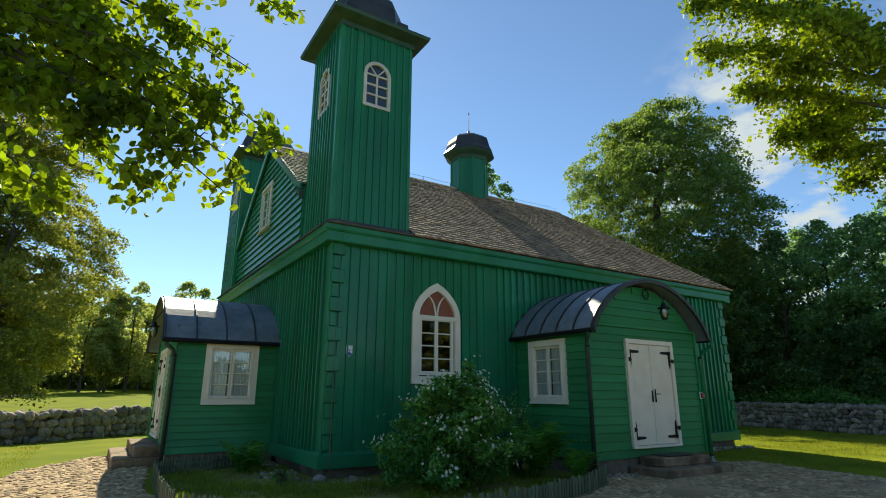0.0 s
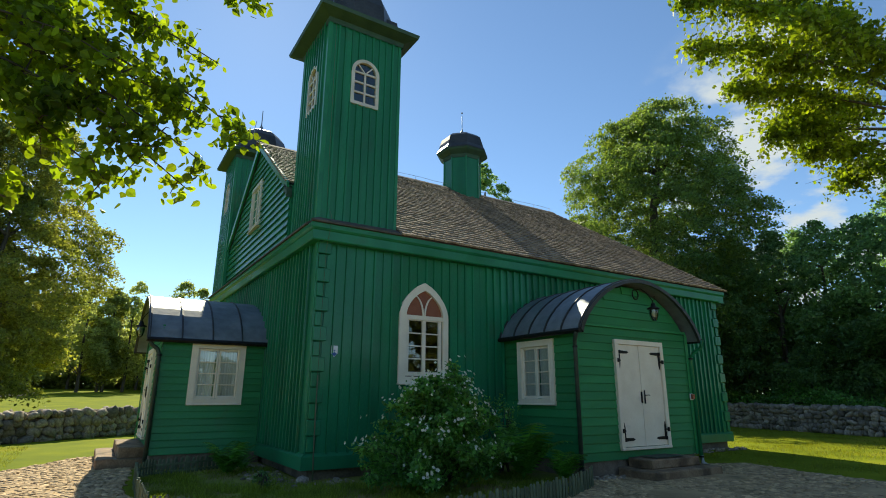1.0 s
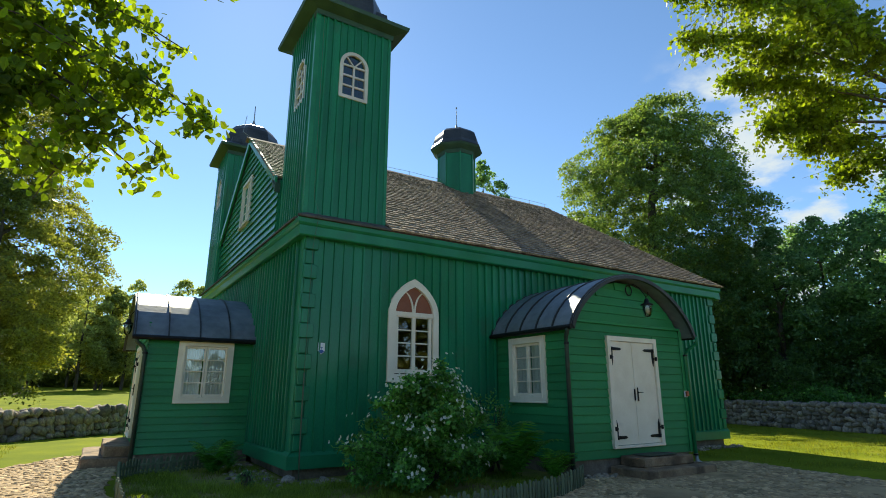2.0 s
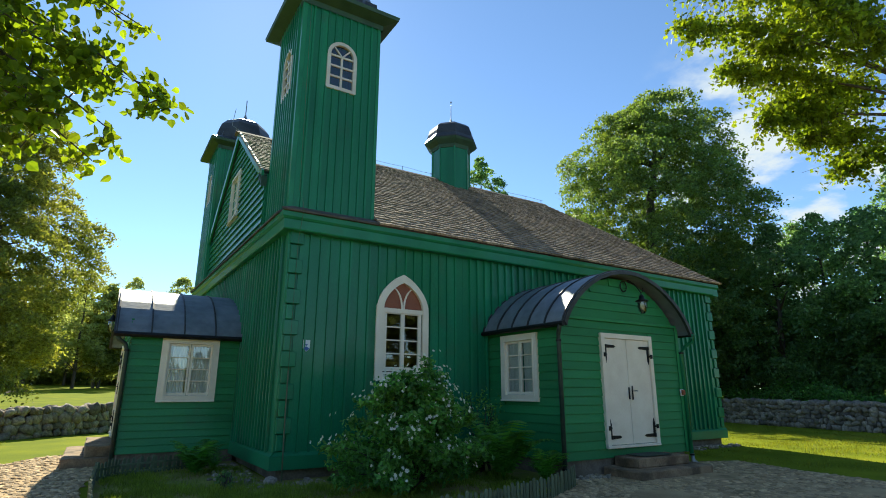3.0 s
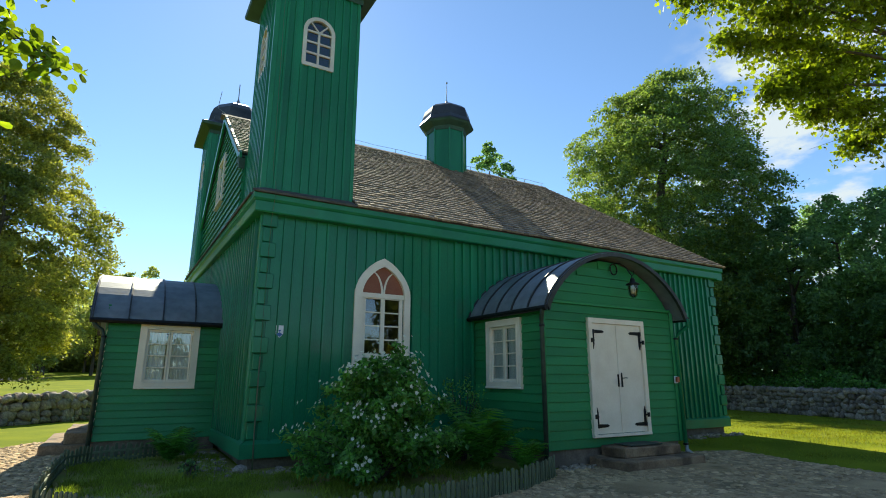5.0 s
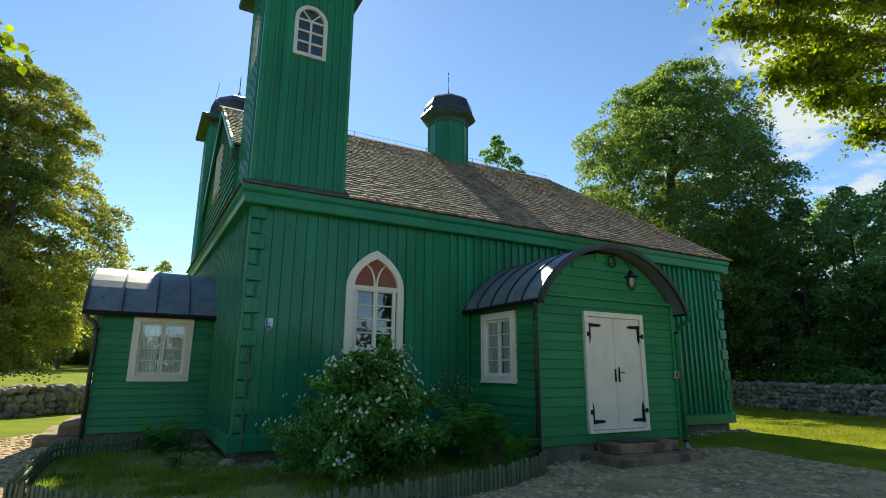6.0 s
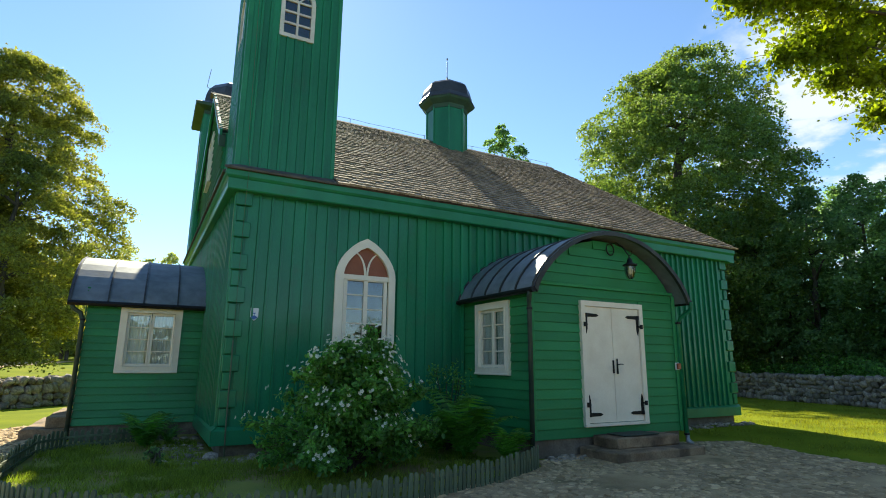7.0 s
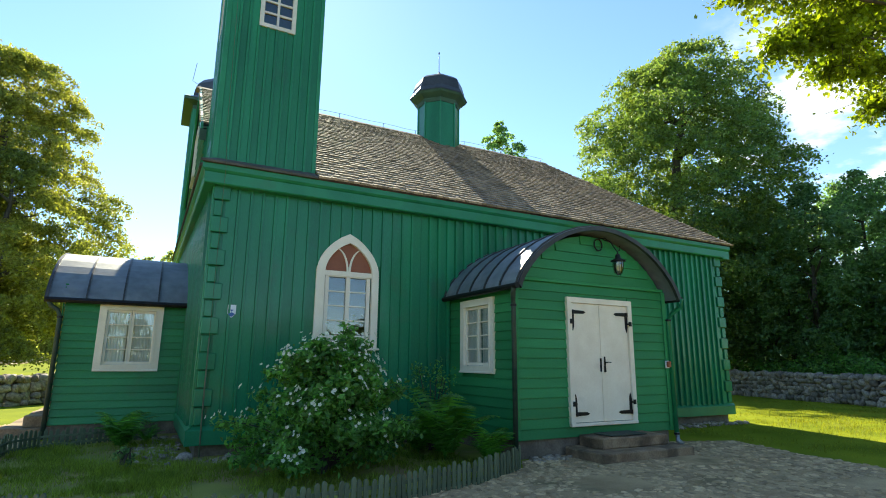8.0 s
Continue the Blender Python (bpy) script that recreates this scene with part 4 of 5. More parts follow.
def wall_lamp(m):
    """Gooseneck lantern with a scroll, a shade and a caged glass jar; local frame, wall at y = 0."""
    o = m @ Vector((0, 0, 0))
    la = thing("wall_lamp", (o.x, o.y, o.z), "black scrolled wall lamp with a clear glass jar", "lamp", "porch lamps")
    bm = bmesh.new()
    tube(bm, [(-0.16 + 0.095 * math.cos(a), -0.03, 0.02 + 0.11 * math.sin(a)) for a in [k * math.pi / 8 for k in range(17)]], 0.014, 6)
    part("scroll", bm, IRON, la, "black iron scroll", m=m)
    bm = bmesh.new()
    tube(bm, [(-0.16, -0.01, 0.13), (-0.08, -0.12, 0.14), (-0.04, -0.22, 0.05), (-0.02, -0.30, -0.08), (0.0, -0.33, -0.14), (0.04, -0.35, -0.12), (0.05, -0.35, -0.04)], 0.011, 6)
    tube(bm, [(0.0, -0.33, -0.14), (0.0, -0.34, -0.20)], 0.011, 6)
    part("bracket", bm, IRON, la, m=m)
    c = (0.0, -0.34, 0)
    bm = bmesh.new()
    lathe(bm, [(0.0, -0.19), (0.035, -0.19), (0.05, -0.23), (0.055, -0.27), (0.13, -0.31), (0.135, -0.325), (0.10, -0.33), (0.0, -0.33)], 14, 0, c)
    part("shade", bm, IRON, la, "dark metal shade", True, m)
    bm = bmesh.new()
    lathe(bm, [(0.085, -0.332), (0.09, -0.38), (0.082, -0.46), (0.062, -0.53), (0.03, -0.57), (0.0, -0.575)], 14, 0, c)
    jar = part("glass_jar", bm, GLASS, la, "clear glass jar", True, m)
    jar.visible_shadow = False
    bm = bmesh.new()
    lathe(bm, [(0.02, -0.333), (0.03, -0.36), (0.05, -0.41), (0.05, -0.45), (0.03, -0.49), (0.0, -0.50)], 12, 0, c)
    part("bulb", bm, LAMP_GLASS, la, "cream bulb", True, m)
    for k in range(6):
        a = k * math.pi / 3
        bm = bmesh.new()
        tube(bm, [(c[0] + q * math.cos(a), c[1] + q * math.sin(a), z) for q, z in ((0.095, -0.33), (0.10, -0.38), (0.092, -0.46), (0.07, -0.535), (0.03, -0.58))], 0.004, 4)
        part("cage_wire", bm, IRON, la, m=m)


wall_lamp(Matrix.Translation((10.34, 7.70, 3.50)))
wall_lamp(facing(1.50, 14.95, "left") @ Matrix.Translation((0, 0, 3.25)))

downpipe(right_porch, [(8.14, 7.50, 2.60), (8.16, 7.55, 2.50), (8.22, 7.64, 2.42), (8.24, 7.66, 2.30), (8.24, 7.66, 0.05)])
downpipe(right_porch, [(11.98, 7.38, 2.60), (11.99, 7.42, 2.45), (11.93, 7.60, 2.32), (11.90, 7.66, 2.20), (11.90, 7.66, 0.10)], "green-painted downpipe", GREEN_TRIM)
bm = bmesh.new()
tube(bm, [(11.90, 7.66, 0.12), (11.90, 7.64, -0.02), (11.92, 7.56, -0.08)], 0.048, 10)
part("pipe_shoe", bm, ZINC, right_porch, "bare grey metal pipe shoe", True)
downpipe(left_porch, [(1.26, 12.84, 2.46), (1.30, 12.86, 2.36), (1.42, 12.90, 2.28), (1.47, 12.90, 2.15), (1.47, 12.90, -0.05)])
bell = thing("bell_push", (11.80, 7.66, 1.36), "small orange-red bell push beside the door", "bell")
part("back_plate", soft_box(11.75, 11.85, 7.665, 7.69, 1.29, 1.43, 0.006), ENAMEL, bell, "white back plate")
part("push_body", soft_box(11.76, 11.84, 7.61, 7.664, 1.31, 1.42, 0.012), RED, bell, "orange-red body")

sign = thing("shield_sign", (4.175, 9.90, 2.17), "small white and blue shield-shaped enamel sign on the wall", "sign")
bm = bmesh.new()
prism(bm, [(4.11, 9.895, 2.27), (4.24, 9.895, 2.27), (4.24, 9.895, 2.12), (4.175, 9.895, 2.055), (4.11, 9.895, 2.12)], (0, 0.012, 0))
part("plate", bm, ENAMEL, sign)
bm = bmesh.new()
prism(bm, [(4.175, 9.889, 2.15), (4.23, 9.889, 2.115), (4.175, 9.889, 2.07), (4.12, 9.889, 2.115)], (0, 0.005, 0))
prism(bm, [(4.15, 9.889, 2.19), (4.20, 9.889, 2.19), (4.175, 9.889, 2.155)], (0, 0.005, 0))
part("emblem", bm, BLUE, sign, "plain blue shapes")

bm = bmesh.new()
tube(bm, [(3.88, 9.82, -0.15), (3.87, 9.83, 0.36), (3.87, 9.86, 1.0), (3.87, 9.87, 1.72)], 0.013, 6)
tube(bm, [(3.87, 9.87, 1.72), (3.87, 9.87, 3.0), (3.87, 9.84, 4.1), (3.86, 9.62, 4.55), (3.85, 9.62, 4.75), (3.84, 9.90, 5.1), (3.80, 9.90, 9.3)], 0.004, 5)
solo("earthing_rod", bm, PICKET, "thin grey lightning conductor down the house corner", "conductor", smooth=True)
bm = bmesh.new()
pts = [(5.42 + 0.5 * i, RIDGE_Y, RIDGE_Z + 0.17 + 0.012 * math.sin(i * 2.1)) for i in range(10)] + [(9.96, RIDGE_Y, RIDGE_Z + 0.16)]
tube(bm, pts, 0.006, 5)
tube(bm, [(11.3, RIDGE_Y, RIDGE_Z + 0.14)] + [(11.6 + 0.55 * i, RIDGE_Y, RIDGE_Z + 0.17 + 0.012 * math.sin(i * 1.7)) for i in range(7)], 0.006, 5)
for x in (5.9, 7.3, 8.7, 9.8, 11.6, 12.8, 14.0, 14.8):
    tube(bm, [(x, RIDGE_Y, RIDGE_Z), (x, RIDGE_Y, RIDGE_Z + 0.18)], 0.009, 5)
solo("ridge_wire", bm, ZINC, "thin lightning wire on short posts along the ridge", "wire", smooth=True)
bm = bmesh.new()
tube(bm, [(3.52, RIDGE_Y + 0.1, RIDGE_Z + 0.02), (3.50, RIDGE_Y + 0.1, RIDGE_Z + 0.12), (3.30, RIDGE_Y + 0.1, RIDGE_Z + 0.22), (3.36, RIDGE_Y + 0.1, RIDGE_Z + 0.75)], 0.008, 5)
solo("air_terminal", bm, ZINC, "thin bent lightning rod on the gable point", "lightning rod", smooth=True)

# ridge capping
bm = bmesh.new()
prism(bm, [(GX - 0.2, RIDGE_Y - 0.16, RIDGE_Z - 0.06), (GX - 0.2, RIDGE_Y, RIDGE_Z + 0.055), (GX - 0.2, RIDGE_Y + 0.16, RIDGE_Z - 0.06), (GX - 0.2, RIDGE_Y, RIDGE_Z + 0.02)], (RIDGE_END - GX + 0.3, 0, 0))
part("ridge_cap", bm, SHINGLE, hall, "weathered ridge boards")


# ---- leaves and trees ----
def leaf_cards(rng, centres, size, spread, hang=0.0, shape="diamond"):
    """Vertices and faces of many small folded leaves at the centres."""
    n = len(centres)
    nor = rng.normal(size=(n, 3))
    nor[:, 2] += spread
    nor /= np.linalg.norm(nor, axis=1)[:, None]
    u = np.cross(nor, rng.normal(size=(n, 3)))
    u /= np.linalg.norm(u, axis=1)[:, None]
    if hang:
        u[:, 2] -= hang
        u /= np.linalg.norm(u, axis=1)[:, None]
        nor = np.cross(u, np.cross(nor, u))
        nor /= np.maximum(1e-6, np.linalg.norm(nor, axis=1))[:, None]
    v = np.cross(nor, u)
    s = size * rng.uniform(0.6, 1.25, (n, 1))
    if shape == "heart":
        prof = [(-0.50, 0.0, 0.0), (-0.36, 0.36, 0.08), (0.0, 0.46, 0.10), (0.32, 0.22, 0.05), (0.58, 0.0, -0.04), (0.32, -0.22, 0.05), (0.0, -0.46, 0.10), (-0.36, -0.36, 0.08)]
        quads = [(0, 1, 2, 3), (0, 3, 4, 5), (0, 5, 6, 7)]
    elif shape == "maple":
        prof = [(-0.5, 0.0, 0.0), (-0.30, 0.46, 0.06), (0.02, 0.22, 0.03), (0.22, 0.44, 0.06), (0.6, 0.0, -0.03), (0.22, -0.44, 0.06), (0.02, -0.22, 0.03), (-0.30, -0.46, 0.06)]
        quads = [(0, 1, 2), (0, 2, 3, 4), (0, 4, 5, 6), (0, 6, 7)]
    else:
        prof = [(-0.5, 0.0, 0.0), (0.0, 0.33, 0.10), (0.5, 0.0, -0.02), (0.0, -0.33, 0.10)]
        quads = [(0, 1, 2), (0, 2, 3)]
    k = len(prof)
    verts = np.empty((n, k, 3))
    for i, (a, b, c) in enumerate(prof):
        verts[:, i] = centres + s * (a * u + b * v + c * nor)
    faces = [tuple(j * k + i for i in q) for j in range(n) for q in quads]
    return verts.reshape(-1, 3), faces


def crown_points(rng, centre, radii, n, clumps, tight=0.2):
    """Leaf places: clumps near an ellipsoid's surface, uneven, with gaps."""
    d = rng.normal(size=(clumps, 3))
    d /= np.linalg.norm(d, axis=1)[:, None]
    r = rng.uniform(0.45, 1.0, (clumps, 1)) ** 0.6
    cs = d * r
    size = tight * rng.uniform(0.6, 1.5, clumps)
    pick = rng.integers(0, clumps, n)
    off = rng.normal(size=(n, 3))
    off /= np.linalg.norm(off, axis=1)[:, None]
    off *= rng.uniform(0.25, 1.0, (n, 1)) ** 0.5 * size[pick][:, None]
    p = cs[pick] + off
    swell = np.array([1.0 + 0.30 * noise.noise(Vector(q) * 1.9 + Vector((n * 0.37, 0, 0))) for q in cs])
    p *= swell[pick][:, None]
    return np.array(centre) + p * np.array(radii)


ROUND = ((0.0, 0.55), (0.15, 0.90), (0.35, 1.0), (0.6, 0.90), (0.8, 0.66), (0.93, 0.36), (1.0, 0.12))
BROAD = ((0.0, 0.70), (0.2, 0.95), (0.45, 1.0), (0.62, 0.90), (0.8, 0.72), (0.93, 0.48), (1.0, 0.18))
TALL = ((0.0, 0.70), (0.25, 1.0), (0.5, 0.82), (0.75, 0.48), (0.9, 0.22), (1.0, 0.05))


def pad_crown(rng, axis, radius, n, pads, profile, size=0.17):
    """Leaf places: domed, drooping pads of foliage at branch ends; axis: foot and top of the crown's middle line."""
    foot, head = np.array(axis[0]), np.array(axis[1])
    h = rng.random(pads)
    a = rng.uniform(0, 2 * math.pi, pads)
    out = np.stack([np.cos(a), np.sin(a), np.zeros(pads)], 1)
    lump = np.array([1.0 + 0.34 * noise.noise(Vector((o[0] * 1.6, o[1] * 1.6, k * 5.0 + radius))) for o, k in zip(out, h)])
    wide = np.interp(h, [p[0] for p in profile], [p[1] for p in profile]) * radius * lump
    rad = np.sqrt(rng.uniform(0.03, 1.0, pads)) * wide
    mid = foot + (head - foot) * h[:, None] + out * rad[:, None]
    rp = radius * size * rng.uniform(0.6, 1.35, pads) * (1.15 - 0.45 * h)
    pick = rng.choice(pads, n, p=rp ** 2 / (rp ** 2).sum())
    d = rng.normal(size=(n, 3))
    d /= np.linalg.norm(d, axis=1)[:, None]
    d[:, 2] = np.where(rng.random(n) < 0.72, np.abs(d[:, 2]), d[:, 2]) * 0.80
    reach = rng.uniform(0.2, 1.0, n) ** 0.45 * np.where(rng.random(n) < 0.07, 1.5, 1.0)
    off = d * (reach * rp[pick])[:, None]
    along = (off * out[pick]).sum(1)
    off[:, 2] -= 0.30 * along + 0.10 * np.hypot(off[:, 0], off[:, 1])
    return mid[pick] + off


def tree(x, y, height, radius, base, leaves, size, mat, label, seed, trunk=0.3, pads=90, group="trees round the yard", shift=(0, 0), profile=ROUND, pad=0.17):
    """A tapered trunk with limbs and a crown of many small leaves."""
    rng = np.random.default_rng(seed)
    rd = random.Random(seed)
    tr = thing("tree", (x, y, -0.12), label, "tree", group)
    top = height * 0.9
    bm = bmesh.new()
    pts = [(x + shift[0] * (k / 8) + rd.uniform(-0.12, 0.12) * radius * 0.2, y + shift[1] * (k / 8) + rd.uniform(-0.1, 0.1) * radius * 0.2, -0.2 + top * k / 8) for k in range(9)]
    tube(bm, pts, [trunk * (1.25 - 0.13 * k) if k else trunk * 1.5 for k in range(9)], 10)
    part("trunk", bm, BARK, tr, smooth=True)
    for k in range(12):
        i = rd.randint(2, 7)
        p = Vector(pts[i])
        a = rd.uniform(0, 2 * math.pi)
        reach = radius * rd.uniform(0.45, 0.8) * (1.1 - 0.09 * i)
        q = p + Vector((math.cos(a) * reach, math.sin(a) * reach, reach * rd.uniform(0.25, 0.7)))
        mid = (p + q) / 2 + Vector((0, 0, reach * 0.12))
        bm = bmesh.new()
        tube(bm, [p, mid, q], [trunk * 0.42, trunk * 0.24, trunk * 0.06], 6)
        part("limb", bm, BARK, tr, smooth=True)
    pts = pad_crown(rng, ((x, y, base), (x + shift[0], y + shift[1], height)), radius, leaves, pads, profile, pad)
    pts[:, 2] = np.maximum(pts[:, 2], 0.1)
    v, f = leaf_cards(rng, pts, size, 0.9)
    cr = under(new("crown", raw("crown", v, f, mat)), tr)
    tagged(cr, "crown of many small leaves", kind="stuff")
    return tr


def thicket(name, n, x0, x1, y0, y1, top, size, mat, seed, label, slant=0.0):
    """Undergrowth of leaves with an uneven top."""
    rng = np.random.default_rng(seed)
    x, y = rng.uniform(x0, x1, n), rng.uniform(y0, y1, n)
    x += slant * (y - y0)
    z = rng.random(n) * np.array([top * (0.75 + 0.5 * noise.noise((a * 0.35, b * 0.35, 2.0))) for a, b in zip(x, y)])
    v, f = leaf_cards(rng, np.stack([x, y, z], 1), size, 0.4)
    return tagged(new(name, raw(name, v, f, mat)), label, "undergrowth", kind="stuff")


# Unseen hedge, added so the lower walls reflect dark green instead of sky.
thicket("far_hedge", 22000, -32, 46, -25, -20, 5.0, 0.5, LEAF_FAR, 73, "unseen leafy hedge behind the path, added for dark reflections")
thicket("woodland_undergrowth", 16000, -40, 34, 110, 116, 6.0, 0.6, LEAF_HAZY, 71, "dense green undergrowth of the far wood")
thicket("wall_undergrowth", 17000, 25.5, 27.6, 3, 22, 2.0, 0.14, LEAF_BUSH, 72, "rough nettles and weeds behind the stone wall", 0.243)


thicket("wood_depth", 11000, 38, 43, -2, 34, 4.5, 0.4, LEAF_DARK, 74, "dim green depth of the wood behind the stone wall")


def from_eye(az, d):
    """A place on the plan by its bearing (degrees from +y towards +x) and distance from the first eye."""
    return 0.14 + d * math.sin(radians(az)), 0.08 + d * math.cos(radians(az))


# big broadleaf behind the hall and the dark edge of the wood beside it
tree(29.9, 22.6, 20.6, 7.2, 1.6, 230000, 0.19, LEAF_BROAD, "tall broad-crowned green maple behind the house", 11, 0.5, 1300, shift=(1.2, -1.4), profile=BROAD, pad=0.115)
for i, (az, d, h, r) in enumerate(((61, 36, 8.5, 3.6), (64.5, 34, 8.4, 3.4), (68, 35, 8.8, 3.6), (71.5, 34, 9.4, 3.8), (75, 33, 10.2, 4.0), (66.5, 41, 9.8, 4.2), (72, 43, 11.5, 4.6), (58, 42, 9.5, 4.0), (79, 32, 11.5, 4.4), (62.5, 35.5, 5.4, 2.6), (70, 34.5, 5.0, 2.6), (74, 44, 12.5, 4.5), (66, 35, 5.0, 2.4))):
    bx, by = from_eye(az, d)
    h *= 1.2 if i % 3 else 1.08
    tree(bx, by, h, r, 1.9 if h > 6 else 0.3, 15000, 0.19, LEAF_DARK, "dark green woodland tree behind the stone wall", 30 + i, 0.16, 260, pad=0.14, profile=TALL if i % 3 else ROUND, group="woodland edge trees")
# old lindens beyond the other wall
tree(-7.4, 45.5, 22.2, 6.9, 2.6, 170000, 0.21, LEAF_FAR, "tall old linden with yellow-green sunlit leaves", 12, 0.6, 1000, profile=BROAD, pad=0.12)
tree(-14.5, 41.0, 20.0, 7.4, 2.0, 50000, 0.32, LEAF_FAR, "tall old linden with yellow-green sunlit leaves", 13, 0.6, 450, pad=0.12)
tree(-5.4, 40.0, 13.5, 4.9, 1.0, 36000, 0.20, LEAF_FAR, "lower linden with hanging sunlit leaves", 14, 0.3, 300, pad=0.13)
tree(28.0, 37.0, 21.6, 3.6, 8.0, 20000, 0.24, LEAF_DARK, "slender tree whose tip shows above the ridge", 15, 0.25, 120)
rd = random.Random(5)
for i in range(22):
    wx = -16 + i * 2.0 + rd.uniform(-0.8, 0.8)
    wy = rd.uniform(84, 108)
    h = rd.uniform(16, 20.5) * wy / 105
    tree(wx, wy, h, rd.uniform(2.8, 4.2), rd.uniform(2.5, 5.0), 6500, 0.42, LEAF_HAZY if i % 4 else LEAF_FAR, "slender far woodland tree with bare lower trunk", 60 + i, 0.2, 60, pad=0.3, group="far woodland trees")
for i in range(16):
    wx, wy = -18 + i * 2.6 + rd.uniform(-1, 1), rd.uniform(108, 116)
    tree(wx, wy, rd.uniform(13, 17), 4.6, 0.2, 7000, 0.6, LEAF_HAZY, "dense far woodland tree", 90 + i, 0.25, 60, pad=0.3, group="far woodland trees")
# unseen trees behind the path close the yard; added to darken window reflections
for i, (bx, by, h, r) in enumerate(((-12, -19, 8, 4), (24.5, -15, 12, 4.5), (20.2, -14.5, 11.5, 3.8), (31, -10, 12, 4.5), (-19, -8, 9, 4))):
    tree(bx, by, h, r, 0.6, 9000, 0.45, LEAF_FAR, "unseen leafy tree behind the path, added for dark reflections", 130 + i, 0.3, 90, pad=0.24, group="trees behind the path")


def bough_tree(x, y, boughs, height, leaf, shape, mat, per, radius, label, seed, trunk=0.28, hang=0.5, fill=0):
    """A tree whose long boughs reach over the yard: boughs of (start, middle, tip)."""
    rng = np.random.default_rng(seed)
    rd = random.Random(seed)
    tr = thing("tree", (x, y, -0.12), label, "tree", "trees over the yard")
    bm = bmesh.new()
    tube(bm, [(x, y, -0.2), (x + 0.05, y, height * 0.35), (x - 0.05, y + 0.05, height * 0.7), (x, y, height)], [trunk * 1.4, trunk, trunk * 0.8, trunk * 0.3], 12)
    part("trunk", bm, BARK, tr, smooth=True)
    pts = []
    for a, b, c in boughs:
        a, b, c = Vector(a), Vector(b), Vector(c)
        curve = [(1 - t) ** 2 * a + 2 * t * (1 - t) * b + t * t * c for t in [k / 14 for k in range(15)]]
        bm = bmesh.new()
        tube(bm, curve, [0.055 * (1 - k / 14) ** 1.2 + 0.004 for k in range(15)], 6)
        bg = part("bough", bm, BARK, tr, smooth=True)
        bm = bmesh.new()
        n_twig = max(6, per // 22)
        for _ in range(n_twig):
            t = rd.uniform(0.45, 1.0) ** 0.8
            p = (1 - t) ** 2 * a + 2 * t * (1 - t) * b + t * t * c
            k = radius * (1.15 - 0.75 * t)
            q = p + Vector((rd.gauss(0, 0.6), rd.gauss(0, 0.6), rd.gauss(-0.25, 0.5))) * k
            m1 = (p + q) / 2 + Vector((0, 0, 0.12 * k))
            tube(bm, [p, m1, q], [0.008, 0.005, 0.003], 4, False)
            for _ in range(22):
                s = rd.random()
                w = (1 - s) ** 2 * p + 2 * s * (1 - s) * m1 + s * s * q
                pts.append(w + Vector((rd.gauss(0, 1), rd.gauss(0, 1), rd.gauss(-0.3, 0.8))) * leaf * 0.95)
        tagged(part("spray", bm, BARK, bg), kind="stuff")
    v, f = leaf_cards(rng, np.array([tuple(p) for p in pts]), leaf, 0.2, hang, shape)
    cr = under(new("leaves", raw("leaves", v, f, mat)), tr)
    tagged(cr, "large sunlit yellow-green leaves", kind="stuff")


LB = (-4.2, 6.2, 5.0)
LINDEN = [
    (LB, (-1.2, 5.6, 5.6), (1.22, 4.40, 3.45)),
    (LB, (-1.2, 5.4, 5.0), (0.95, 4.40, 3.12)),
    (LB, (-1.0, 5.2, 4.6), (0.80, 4.40, 2.92)),
    (LB, (-1.2, 5.0, 4.3), (0.30, 4.40, 2.85)),
    (LB, (-1.6, 4.8, 4.0), (-0.25, 4.40, 2.62)),
    (LB, (-1.0, 5.4, 6.0), (1.25, 4.35, 4.72)),
    (LB, (-1.4, 5.0, 5.6), (0.70, 4.20, 4.55)),
    (LB, (-1.6, 5.4, 4.6), (-0.10, 4.30, 3.90)),
    (LB, (-1.2, 5.8, 5.2), (0.50, 5.55, 4.05)),
    (LB, (-1.8, 5.0, 4.6), (-0.5, 4.40, 3.30)),
    (LB, (-1.4, 5.2, 5.0), (0.25, 4.40, 3.80)),
    (LB, (-1.4, 5.2, 5.4), (-0.25, 4.60, 4.30)),
    (LB, (-1.2, 5.4, 5.2), (0.70, 4.60, 3.75)),
    (LB, (-1.2, 5.4, 5.6), (0.95, 4.70, 4.25)),
    (LB, (-1.2, 5.4, 5.6), (0.30, 4.60, 4.80)),
    (LB, (-1.2, 5.2, 4.8), (0.85, 4.50, 3.60)),
    (LB, (-1.5, 5.0, 4.4), (0.05, 4.50, 3.35)),
    (LB, (-1.5, 5.0, 4.4), (0.45, 4.45, 3.30)),
]
